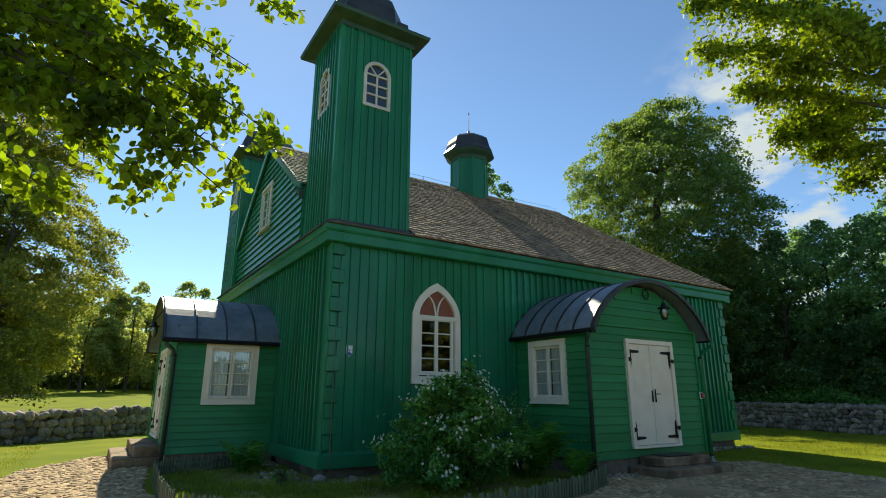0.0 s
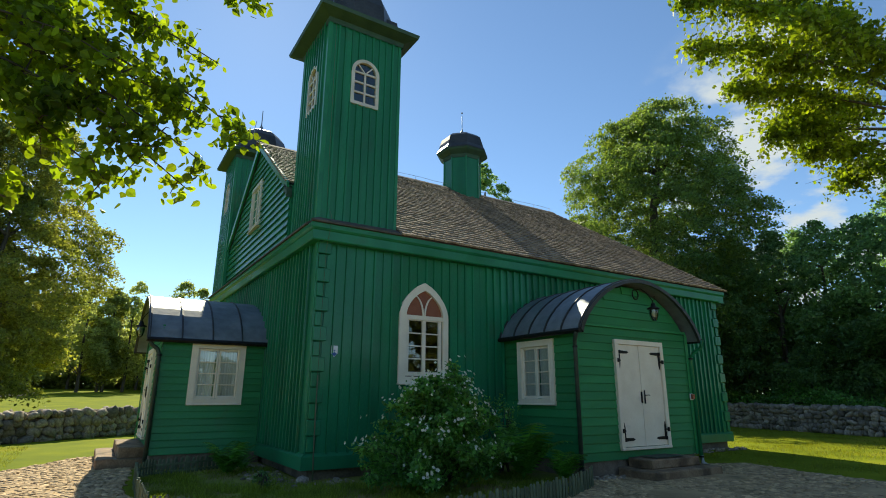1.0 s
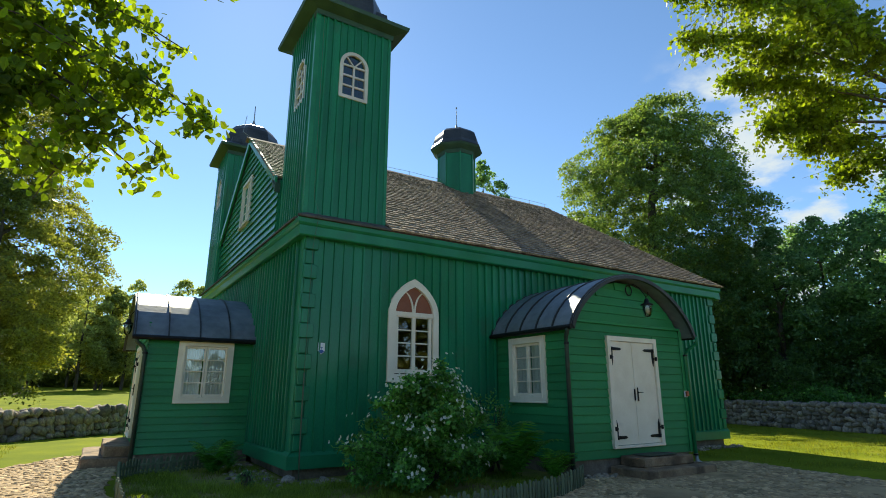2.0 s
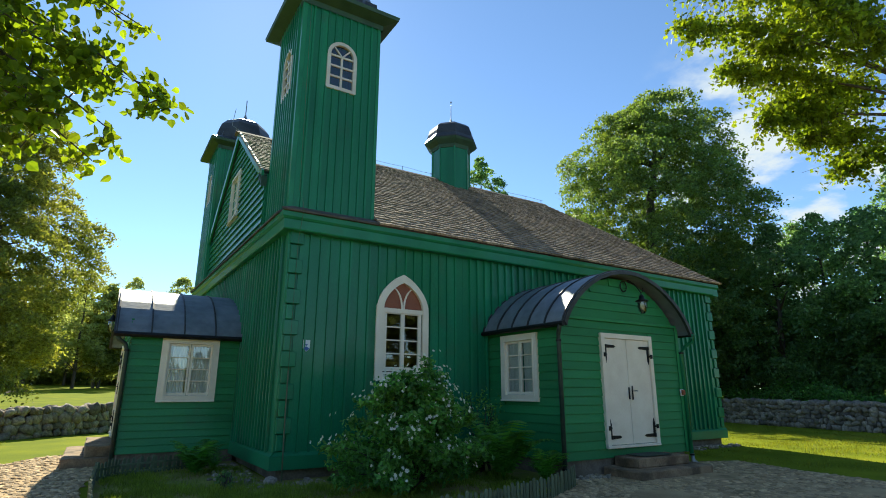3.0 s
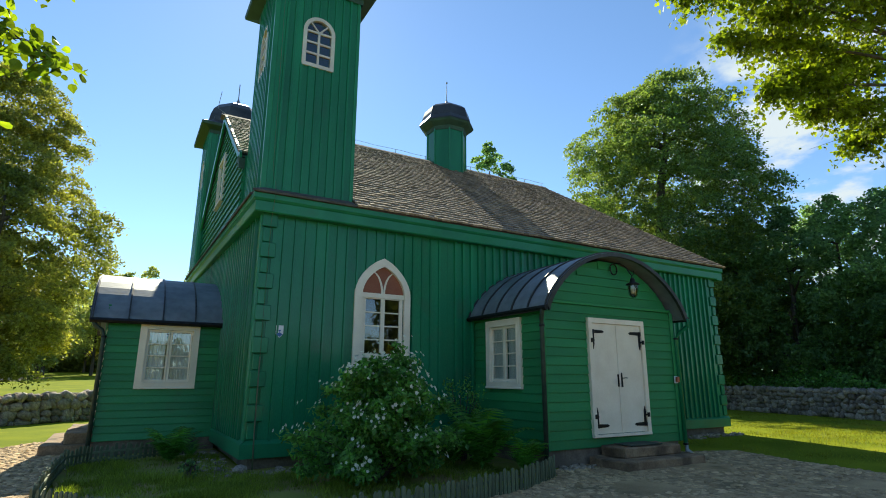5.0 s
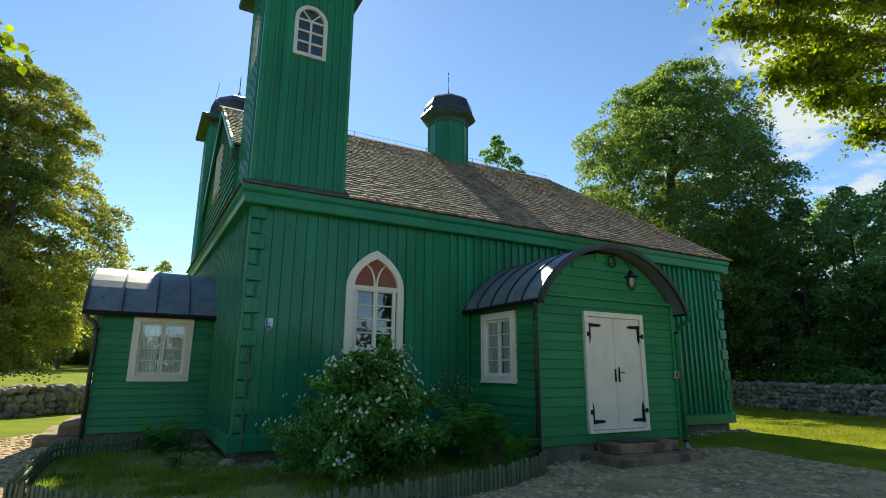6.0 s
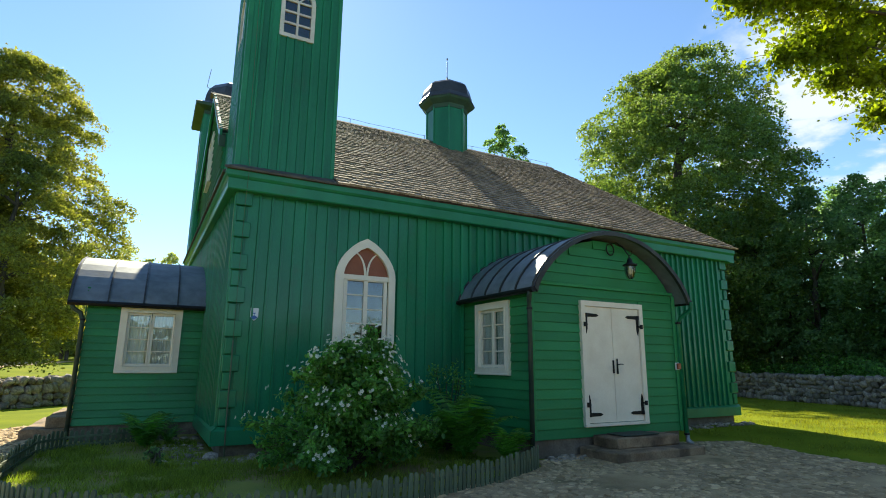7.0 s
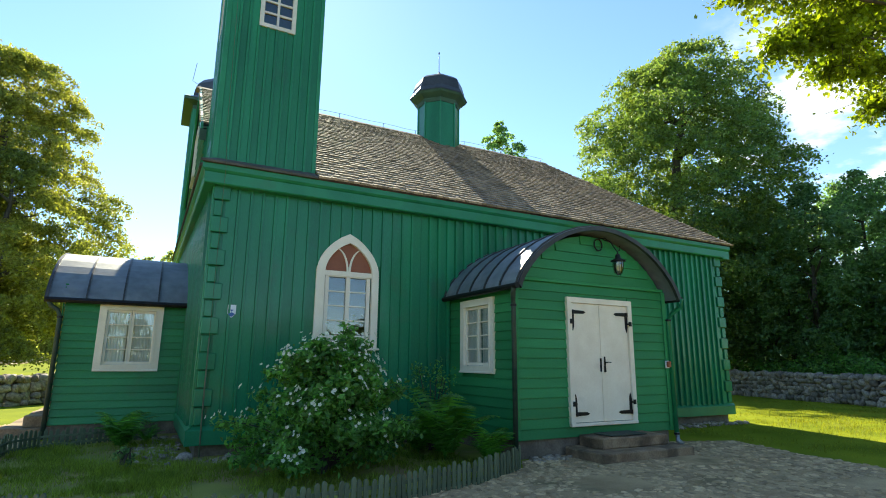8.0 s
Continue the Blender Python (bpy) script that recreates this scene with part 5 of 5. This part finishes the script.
# a second layer above and behind shades the first
LINDEN += [(a, (b[0], b[1] + 0.7, b[2] + 0.5), (c[0] - 0.05, c[1] + 0.75, c[2] + 0.42)) for a, b, c in LINDEN[7::2]]
bough_tree(-4.6, 6.6, LINDEN, 9.5, 0.076, "heart", LEAF_NEAR, 400, 0.40, "linden with heart-shaped backlit leaves hanging over the path", 21)
RB = (17.5, 3.2, 7.5)
bough_tree(18.5, 2.8, [
    (RB, (13.0, 4.5, 10.5), (9.5, 5.4, 9.2)),
    (RB, (13.0, 4.8, 9.6), (9.8, 5.5, 8.3)),
    (RB, (14.0, 5.0, 8.6), (10.95, 5.5, 7.75)),
    (RB, (14.5, 5.2, 7.8), (12.6, 5.6, 7.15)),
    (RB, (15.5, 5.2, 7.4), (14.3, 5.5, 7.15)),
    (RB, (17.0, 5.2, 7.4), (16.7, 5.8, 7.0)),
    (RB, (14.0, 4.2, 11.0), (11.5, 5.0, 9.6)),
    (RB, (14.5, 4.6, 9.4), (12.0, 5.4, 8.6)),
    (RB, (15.5, 4.6, 9.0), (13.6, 5.6, 7.9)),
    (RB, (15.0, 4.0, 10.5), (13.2, 4.8, 9.6)),
    (RB, (16.5, 4.8, 9.0), (15.6, 5.8, 8.2)),
    (RB, (13.5, 3.2, 8.0), (10.4, 3.6, 8.0)),
    (RB, (14.0, 3.6, 9.0), (11.2, 4.0, 8.7)),
], 12.0, 0.097, "maple", LEAF_MAPLE, 2000, 1.0, "maple with sunlit lobed leaves reaching over the yard", 22, 0.4, hang=0.35)


# ---- shrubs, ferns, grass ----
def shrub(name, x, y, radii, z, n, leaf, mat, label, seed, clumps):
    rng = np.random.default_rng(seed)
    rd = random.Random(seed)
    sh = thing(name, (x, y, -0.12), label, "shrub")
    pts = crown_points(rng, (x, y, z), radii, n, clumps, 0.26)
    pts[:, 2] = np.maximum(pts[:, 2], -0.08)
    v, f = leaf_cards(rng, pts, leaf, 0.9)
    tagged(under(new("foliage", raw("foliage", v, f, mat)), sh), "dense small green leaves", kind="stuff")
    for k in range(9):
        a = rd.uniform(0, 2 * math.pi)
        q = Vector((x + math.cos(a) * radii[0] * 0.6, y + math.sin(a) * radii[1] * 0.6, z + radii[2] * rd.uniform(0.0, 0.6)))
        bm = bmesh.new()
        tube(bm, [(x + rd.uniform(-0.15, 0.15), y + rd.uniform(-0.15, 0.15), -0.15), (Vector((x, y, 0)) + q) / 2 + Vector((0, 0, 0.1)), q], [0.02, 0.012, 0.005], 5)
        part("stem", bm, BARK, sh)
    return sh


def flower_mesh():
    """Five cupped white petals, about six centimetres across."""
    bm = bmesh.new()
    for p in range(5):
        a = p * 2 * math.pi / 5
        c, s = math.cos(a), math.sin(a)
        bm.faces.new([bm.verts.new(q) for q in ((0, 0, 0), (0.018 * c - 0.015 * s, 0.018 * s + 0.015 * c, 0.008), (0.033 * c, 0.033 * s, 0.016), (0.018 * c + 0.015 * s, 0.018 * s - 0.015 * c, 0.008))])
    return mesh_of("flower", bm, PETAL)


def flowering_shrub(x, y, wide, tall, label, seed):
    """Arching canes from one foot, leafy pads along them and clusters of flowers towards their ends."""
    rng = np.random.default_rng(seed)
    rd = random.Random(seed)
    sh = thing("flowering_shrub", (x, y, -0.12), label, "shrub")
    foot = Vector((x, y, -0.15))
    leaf_at, flower_at = [], []
    for k in range(105):
        a = rd.uniform(0, 2 * math.pi)
        up = rd.uniform(0.0, 1.0) ** 1.05
        reach = wide * (1.08 - 0.80 * up ** 1.5) * rd.uniform(0.72, 1.10)
        long = rd.random() < 0.22
        top = 0.12 + (tall - 0.12) * up * rd.uniform(0.88, 1.04)
        tip = Vector((x + math.cos(a) * reach * (1.12 if long else 1), y + math.sin(a) * reach * 0.88, top + (0.10 if long else 0)))
        bend = Vector((x + math.cos(a) * reach * 0.55, y + math.sin(a) * reach * 0.5, top * 0.80 + 0.25))
        cane = [(1 - t) ** 2 * foot + 2 * t * (1 - t) * bend + t * t * tip for t in [i / 8 for i in range(9)]]
        bm = bmesh.new()
        tube(bm, cane, [0.012 - 0.0011 * i for i in range(9)], 4, False)
        part("cane", bm, BARK, sh)
        for _ in range(210):
            t = rd.uniform(0.25, 1.03) ** 0.75
            p = (1 - t) ** 2 * foot + 2 * t * (1 - t) * bend + t * t * tip
            g = 0.15 * (1.25 - 0.85 * t)
            leaf_at.append(p + Vector((rd.gauss(0, g), rd.gauss(0, g), rd.gauss(-0.03, g * 0.7))))
        if rd.random() < 0.35 + 0.65 * up:
            for _ in range(rd.randint(4, 9)):
                t = rd.uniform(0.80, 1.06)
                p = (1 - t) ** 2 * foot + 2 * t * (1 - t) * bend + t * t * tip
                flower_at.append(p + Vector((rd.gauss(math.cos(a) * 0.08, 0.11), rd.gauss(math.sin(a) * 0.08, 0.11), rd.uniform(0.02, 0.15))))
    pts = np.array([tuple(p) for p in leaf_at])
    pts[:, 2] = np.maximum(pts[:, 2], -0.08)
    v, f = leaf_cards(rng, pts, 0.088, 0.9)
    tagged(under(new("foliage", raw("foliage", v, f, LEAF_BUSH)), sh), "dense small green leaves", kind="stuff")
    me = flower_mesh()
    rd.shuffle(flower_at)
    verts, faces = [], []
    for i, p in enumerate(flower_at):
        way = Vector((p.x - x + rd.gauss(0, 0.4), p.y - y + rd.gauss(0, 0.4), 0.45))
        m = Matrix.LocRotScale(p, way.to_track_quat("Z", "Y"), [rd.uniform(0.65, 1.0)] * 3)
        if i < 300:
            under(new("flower", me), sh).matrix_basis = m
        else:
            faces += [tuple(len(verts) + k for k in q.vertices) for q in me.polygons]
            verts += [tuple(m @ v.co) for v in me.vertices]
    tagged(under(new("blossom", raw("blossom", verts, faces, PETAL)), sh), "more small white flowers", kind="stuff")
    return sh


flowering_shrub(5.30, 8.02, 1.15, 1.78, "mock-orange shrub covered in small white flowers", 41)
shrub("small_shrub", 7.55, 9.2, (0.50, 0.35, 0.75), 0.80, 700, 0.06, LEAF_BUSH, "thin leafy shrub against the green wall", 42, 22)
shrub("low_plant", 2.9, 9.4, (0.16, 0.16, 0.16), 0.05, 260, 0.06, LEAF_DARK, "small dark plant in the grass", 43, 14)


def fern(x, y, fronds, length, label, seed, lift=1.0):
    """Arching fronds of paired leaflets."""
    rd = random.Random(seed)
    fe = thing("fern", (x, y, -0.12), label, "fern", "ferns by the walls")
    for k in range(fronds):
        a = 2 * math.pi * k / fronds + rd.uniform(-0.35, 0.35)
        L = length * rd.uniform(0.7, 1.1)
        rise = rd.uniform(0.75, 1.25) * lift
        verts, faces = [], []
        out = Vector((math.cos(a), math.sin(a), 0))
        side = Vector((-math.sin(a), math.cos(a), 0))
        spine = [Vector((x, y, -0.12)) + out * (L * 0.62 * t ** 1.3) + Vector((0, 0, L * rise * (t - 0.42 * t * t * t))) for t in [i / 16 for i in range(17)]]
        for i in range(2, 16):
            w = L * 0.23 * math.sin(math.pi * min(1, (i / 16) ** 0.8)) + 0.012
            d = (spine[i + 1] - spine[i])
            for s in (-1, 1):
                p = spine[i]
                b = len(verts)
                verts += [p, p + d * 0.85, p + side * s * w + d * 1.0 - Vector((0, 0, w * 0.25)), p + side * s * w * 0.55 + d * 0.1]
                faces.append((b, b + 1, b + 2, b + 3))
        for i in range(16):
            b = len(verts)
            verts += [spine[i] - side * 0.006, spine[i] + side * 0.006, spine[i + 1] + side * 0.004, spine[i + 1] - side * 0.004]
            faces.append((b, b + 1, b + 2, b + 3))
        ob = under(new("frond", raw("frond", verts, faces, FROND)), fe)


fern(7.25, 8.15, 17, 1.38, "large green fern between shrub and porch", 51)
fern(7.72, 7.58, 12, 0.80, "small bright green fern by the fence", 52)
fern(7.15, 8.9, 16, 0.95, "green fern against the wall", 53)
fern(2.78, 11.45, 22, 0.85, "green fern below the side window", 54)
fern(3.15, 11.9, 8, 0.45, "green fern below the side window", 55)


def blades(name, n, spots, height, seed, label, mat=GRASS_BLADE):
    """Thin upright grass blades over rectangles (x0, x1, y0, y1)."""
    rng = np.random.default_rng(seed)
    areas = np.array([(b - a) * (d - c) for a, b, c, d in spots])
    pick = rng.choice(len(spots), n, p=areas / areas.sum())
    sp = np.array(spots)[pick]
    x = sp[:, 0] + rng.random(n) * (sp[:, 1] - sp[:, 0])
    y = sp[:, 2] + rng.random(n) * (sp[:, 3] - sp[:, 2])
    keep = np.array([noise.noise((a * 0.9, b * 0.9, 4.0)) for a, b in zip(x, y)]) > rng.uniform(-0.55, 0.15, n)
    x, y = x[keep], y[keep]
    n = len(x)
    z = np.array([ground_z(a, b) for a, b in zip(x, y)])
    a = rng.random(n) * 6.283
    h = height * rng.uniform(0.4, 1.3, n) * np.array([1.0 + 1.3 * noise.noise((p * 2.3, q * 2.3, 8.0)) for p, q in zip(x, y)])
    w = 0.006
    v = np.empty((n, 3, 3))
    v[:, 0] = np.stack([x - w * np.cos(a), y - w * np.sin(a), z], 1)
    v[:, 1] = np.stack([x + w * np.cos(a), y + w * np.sin(a), z], 1)
    v[:, 2] = np.stack([x + rng.normal(0, 0.4, n) * h, y + rng.normal(0, 0.4, n) * h, z + h], 1)
    f = [(3 * i, 3 * i + 1, 3 * i + 2) for i in range(n)]
    return tagged(new(name, raw(name, v.reshape(-1, 3), f, mat)), label, "grass", kind="stuff")


blades("garden_grass", 60000, [(1.3, 3.6, 7.8, 11.9), (2.6, 7.6, 6.9, 9.7)], 0.085, 61, "thin shaded grass in the garden bed", GARDEN_BLADE)
blades("lawn_grass", 34000, [(13.6, 21, 5.0, 9.6), (17, 26, 5.0, 15), (-3.5, -0.9, 11, 21)], 0.05, 62, "short mown grass of the lawn")
blades("verge_grass", 9000, [(28.2, 30.5, 8.0, 15.5)], 0.9, 63, "tall rough grass behind the stone wall", GARDEN_BLADE)


# ---- pieces: fence, stone walls, cobbles, shingles ----
def picket_mesh(h):
    bm = bmesh.new()
    w = 0.026
    prism(bm, [(-w, -0.009, 0), (w, -0.009, 0), (w, -0.009, h - 0.03), (w * 0.55, -0.009, h - 0.006), (0, -0.009, h), (-w * 0.55, -0.009, h - 0.006), (-w, -0.009, h - 0.03)], (0, 0.018, 0))
    return mesh_of("picket", bm, PICKET)


FENCE = [(3.3, 12.45), (2.34, 12.15), (1.57, 11.87), (1.22, 11.40), (1.15, 9.4), (1.17, 8.0), (1.9, 6.95), (2.9, 6.15), (3.87, 5.85), (4.83, 6.05), (5.62, 6.18), (6.30, 6.42), (6.85, 6.52), (7.75, 6.98), (7.98, 7.15)]
fence = thing("picket_fence", (4.8, 6.0, -0.12), "low weathered green picket fence round the garden bed", "fence")
pk = [picket_mesh(h) for h in (0.30, 0.315, 0.33, 0.345)]
rd = random.Random(8)
run = []
for a, b in zip(FENCE, FENCE[1:]):
    d = Vector((b[0] - a[0], b[1] - a[1], 0))
    k = max(1, round(d.length / 0.083))
    for i in range(k):
        run.append((Vector((a[0], a[1], 0)) + d * (i / k), math.atan2(d.y, d.x)))
    bm = bmesh.new()
    n = Vector((-d.y, d.x, 0)).normalized()
    p0, p1 = Vector((a[0], a[1], 0)) + n * 0.012, Vector((b[0], b[1], 0)) + n * 0.012
    for z in (0.0, 0.13):
        g = ground_z(*a)
        prism(bm, [p0 + Vector((0, 0, z + g + 0.05)), p0 + n * 0.02 + Vector((0, 0, z + g + 0.05)), p0 + n * 0.02 + Vector((0, 0, z + g + 0.085)), p0 + Vector((0, 0, z + g + 0.085))], p1 - p0)
    part("rail", bm, PICKET, fence)
for p, a in run:
    ob = under(new("picket", rd.choice(pk)), fence)
    ob.matrix_basis = Matrix.LocRotScale((p.x, p.y, ground_z(p.x, p.y) - 0.01), Euler((rd.gauss(0, 0.03), rd.gauss(0, 0.035), a)), None)


def stone_mesh(seed):
    """A rounded field stone of 24 faces, about one unit across."""
    bm = bmesh.new()
    bmesh.ops.create_cube(bm, size=1.0)
    bmesh.ops.subdivide_edges(bm, edges=bm.edges[:], cuts=1, use_grid_fill=True)
    rd = random.Random(seed)
    for v in bm.verts:
        v.co = v.co.lerp(v.co.normalized() * 0.56, 0.66)
        v.co *= rd.uniform(0.80, 1.14)
    return mesh_of("stone", bm, STONE, True)


STONE_MESHES = [stone_mesh(200 + i) for i in range(10)]


def stone_wall(name, a, b, height, size, label, seed):
    a, b = Vector((*a, 0)), Vector((*b, 0))
    d = (b - a)
    L = d.length
    u = d.normalized()
    n = Vector((u.y, -u.x, 0))
    sw = thing(name, (a + b) / 2 + Vector((0, 0, -0.12)), label, "wall", "dry stone walls")
    rd = random.Random(seed)
    bm = bmesh.new()
    prism(bm, [a + n * 0.12 + Vector((0, 0, -0.3)), a - n * 0.45 + Vector((0, 0, -0.3)), a - n * 0.35 + Vector((0, 0, height - 0.32)), a + n * 0.06 + Vector((0, 0, height - 0.32))], d)
    part("core", bm, FOUNDATION, sw, "earth and small stones between the faces")
    z = -0.16
    while z < height - 0.2:
        s = 0
        h = size * rd.uniform(0.62, 0.95)
        while s < L:
            w = size * rd.choice((rd.uniform(0.45, 0.9), rd.uniform(0.8, 1.7)))
            hh = h * rd.uniform(0.7, 1.4)
            for depth in ((0.10, 1.0), (-0.25, 1.0)) if z > height - 0.55 else ((0.10, 1.0),):
                ob = under(new("stone", rd.choice(STONE_MESHES)), sw)
                p = a + u * (s + w / 2) + n * (depth[0] + rd.uniform(-0.05, 0.05) - 0.05 * z) + Vector((0, 0, z + h / 2 + rd.uniform(-0.03, 0.03)))
                ob.matrix_basis = Matrix.LocRotScale(p, Euler((rd.gauss(0, 0.3), rd.gauss(0, 0.35), math.atan2(u.y, u.x) + rd.gauss(0, 0.15))), (w * 0.98, size * 1.05, hh * 1.06))
            s += w * 0.94
        z += h * 0.9


stone_wall("stone_wall", (-6.6, 17.5), (4.0, 26.2), 0.80, 0.31, "dry field-stone wall across the sunny lawn", 301)
stone_wall("stone_wall", (28.9, 19.6), (25.3, 4.8), 1.0, 0.275, "dry wall of grey field stones before the wood", 302)
# loose stones at the house corner
for i, (x, y, s) in enumerate(((3.68, 9.74, 0.24), (3.40, 10.1, 0.15), (3.25, 10.5, 0.12), (3.5, 10.8, 0.13), (3.05, 11.1, 0.12), (3.45, 9.45, 0.10), (4.3, 9.75, 0.13), (3.3, 11.6, 0.14), (3.15, 10.2, 0.09), (3.5, 11.3, 0.10), (2.9, 10.7, 0.10), (3.35, 10.35, 0.10))):
    ob = tagged(new("corner_stone", STONE_MESHES[i % 10]), "loose grey field stone at the foot of the wall", "stone", "loose stones")
    ob.matrix_basis = Matrix.LocRotScale((x, y, -0.12 + s * 0.22), Euler((0.2, 0.1, i)), (s, s * 0.8, s * 0.6))

rd = random.Random(64)
rubble_v, rubble_f = [], []
for x0, x1, y0, y1, k in ((2.95, 3.68, 9.6, 12.6, 190), (3.7, 4.6, 9.35, 9.85, 50), (11.95, 16.9, 9.35, 9.86, 230), (8.3, 9.2, 7.35, 7.72, 40)):
    for _ in range(k):
        x, y = rd.uniform(x0, x1), rd.uniform(y0, y1)
        z = rd.uniform(0.03, 0.10)
        m = Matrix.LocRotScale((x, y, ground_z(x, y) + z * 0.15), Euler((rd.gauss(0, 0.3), rd.gauss(0, 0.3), rd.uniform(0, 6.28))), (z * rd.uniform(0.8, 1.6), z, z * 0.6))
        me = rd.choice(STONE_MESHES)
        rubble_f += [tuple(len(rubble_v) + k2 for k2 in p.vertices) for p in me.polygons]
        rubble_v += [tuple(m @ v.co) for v in me.vertices]
tagged(new("rubble", raw("rubble", rubble_v, rubble_f, RUBBLE, True)), "small grey stones and grit along the foot of the walls", "rubble", kind="stuff")

cobble_meshes = []
for i in range(8):
    me = STONE_MESHES[i].copy()
    me.materials.clear()
    me.materials.append(COBBLE)
    cobble_meshes.append(me)
paving = thing("cobble_paving", (9.5, 5.5, -0.12), "rough grey cobbles sunk in the earth before the porch", "paving", kind="structure")
rd = random.Random(77)


def inside(x, y, poly):
    c = False
    for i in range(len(poly)):
        (x0, y0), (x1, y1) = poly[i - 1], poly[i]
        if (y0 > y) != (y1 > y) and x < (x1 - x0) * (y - y0) / (y1 - y0) + x0:
            c = not c
    return c


near, rest_v, rest_f = 0, [], []
for gx in range(int((14.4 + 1.6) / 0.10)):
    for gy in range(int((16.4 - 2.6) / 0.085)):
        x, y = -1.6 + gx * 0.10 + rd.uniform(-0.045, 0.045), 2.6 + gy * 0.085 + rd.uniform(-0.04, 0.04)
        if not inside(x, y, YARD) or inside(x, y, BED) or (9.2 < x < 11.3 and y > 6.75) or (1.3 < x < 4.6 and y < 6.4) or (0.9 < x < 7 and y < 4.5):
            continue
        if noise.noise((x * 0.6, y * 0.6, 9.0)) > 0.36 or rd.random() < 0.10:
            continue
        sx, sy, sz = rd.uniform(0.06, 0.17), rd.uniform(0.05, 0.12), rd.uniform(0.03, 0.05)
        m = Matrix.LocRotScale((x, y, ground_z(x, y) + 0.003 + rd.uniform(-0.010, 0.006)), Euler((rd.gauss(0, 0.1), rd.gauss(0, 0.1), rd.uniform(0, 6.28))), (sx, sy, sz))
        me = rd.choice(cobble_meshes)
        if near < 300 and 8.0 < x < 10.8 and 5.4 < y < 7.2:
            ob = under(new("cobble", me), paving)
            ob.matrix_basis = m
            near += 1
        else:
            b = len(rest_v)
            rest_v += [tuple(m @ v.co) for v in me.vertices]
            rest_f += [tuple(b + k for k in p.vertices) for p in me.polygons]
tagged(under(new("cobbles", raw("cobbles", rest_v, rest_f, COBBLES, True)), paving), "rough grey cobbles", kind="stuff")

# shingles on the slope towards the yard
su = Vector((0, RIDGE_Y - EAVE_Y, RIDGE_Z - EAVE_Z)).normalized()
sn = Vector((0, -su.z, su.y))
slope_len = math.hypot(RIDGE_Y - EAVE_Y, RIDGE_Z - EAVE_Z)
rd = random.Random(99)
near, rest_v, rest_f = 0, [], []
rows = 38
step = slope_len / rows


def shingle_verts(x, s, w, lift):
    """A tapered shingle lying on the slope, thick at its lower edge."""
    base = Vector((0, EAVE_Y, EAVE_Z))
    L = step * 1.45
    out = []
    for ds, t in ((-0.02, 0.040 + lift), (L, 0.010)):
        for dx in (0, w):
            out.append(base + su * (s + ds) + sn * (t) + Vector((x + dx, 0, 0)))
    for ds in (-0.02, L):
        for dx in (0, w):
            out.append(base + su * (s + ds) + sn * 0.002 + Vector((x + dx, 0, 0)))
    return out


SH_F = [(0, 1, 3, 2), (0, 4, 5, 1), (0, 2, 6, 4), (1, 5, 7, 3), (2, 3, 7, 6)]
for r in range(rows):
    s = r * step
    y = EAVE_Y + su.y * s
    xa = TOWER[1] + 0.01 if y < TOWER[3] else GX - 0.14
    xb = EAVE_X + 0.03 - (EAVE_X - RIDGE_END) * s / slope_len
    x = xa - (rd.uniform(0, 0.08))
    x = max(x, xa)
    while x < xb - 0.02:
        w = min(rd.uniform(0.075, 0.15), xb - x)
        vs = shingle_verts(x, s + rd.uniform(-0.017, 0.017), w - 0.006, rd.uniform(0, 0.013))
        if near < 300 and r < 9 and 5.3 < x < 9.0:
            c = sum(vs, Vector()) / 8
            me = raw("shingle", [tuple(v - c) for v in vs], SH_F, SHINGLE_ONE)
            ob = under(new("shingle", me), roof)
            ob.matrix_basis = Matrix.Translation(c)
            near += 1
        else:
            b = len(rest_v)
            rest_v += [tuple(v) for v in vs]
            rest_f += [tuple(b + k for k in f) for f in SH_F]
        x += w
tagged(under(new("shingles", raw("shingles", rest_v, rest_f, SHINGLE)), roof), "overlapping weathered wooden shingles", kind="stuff")
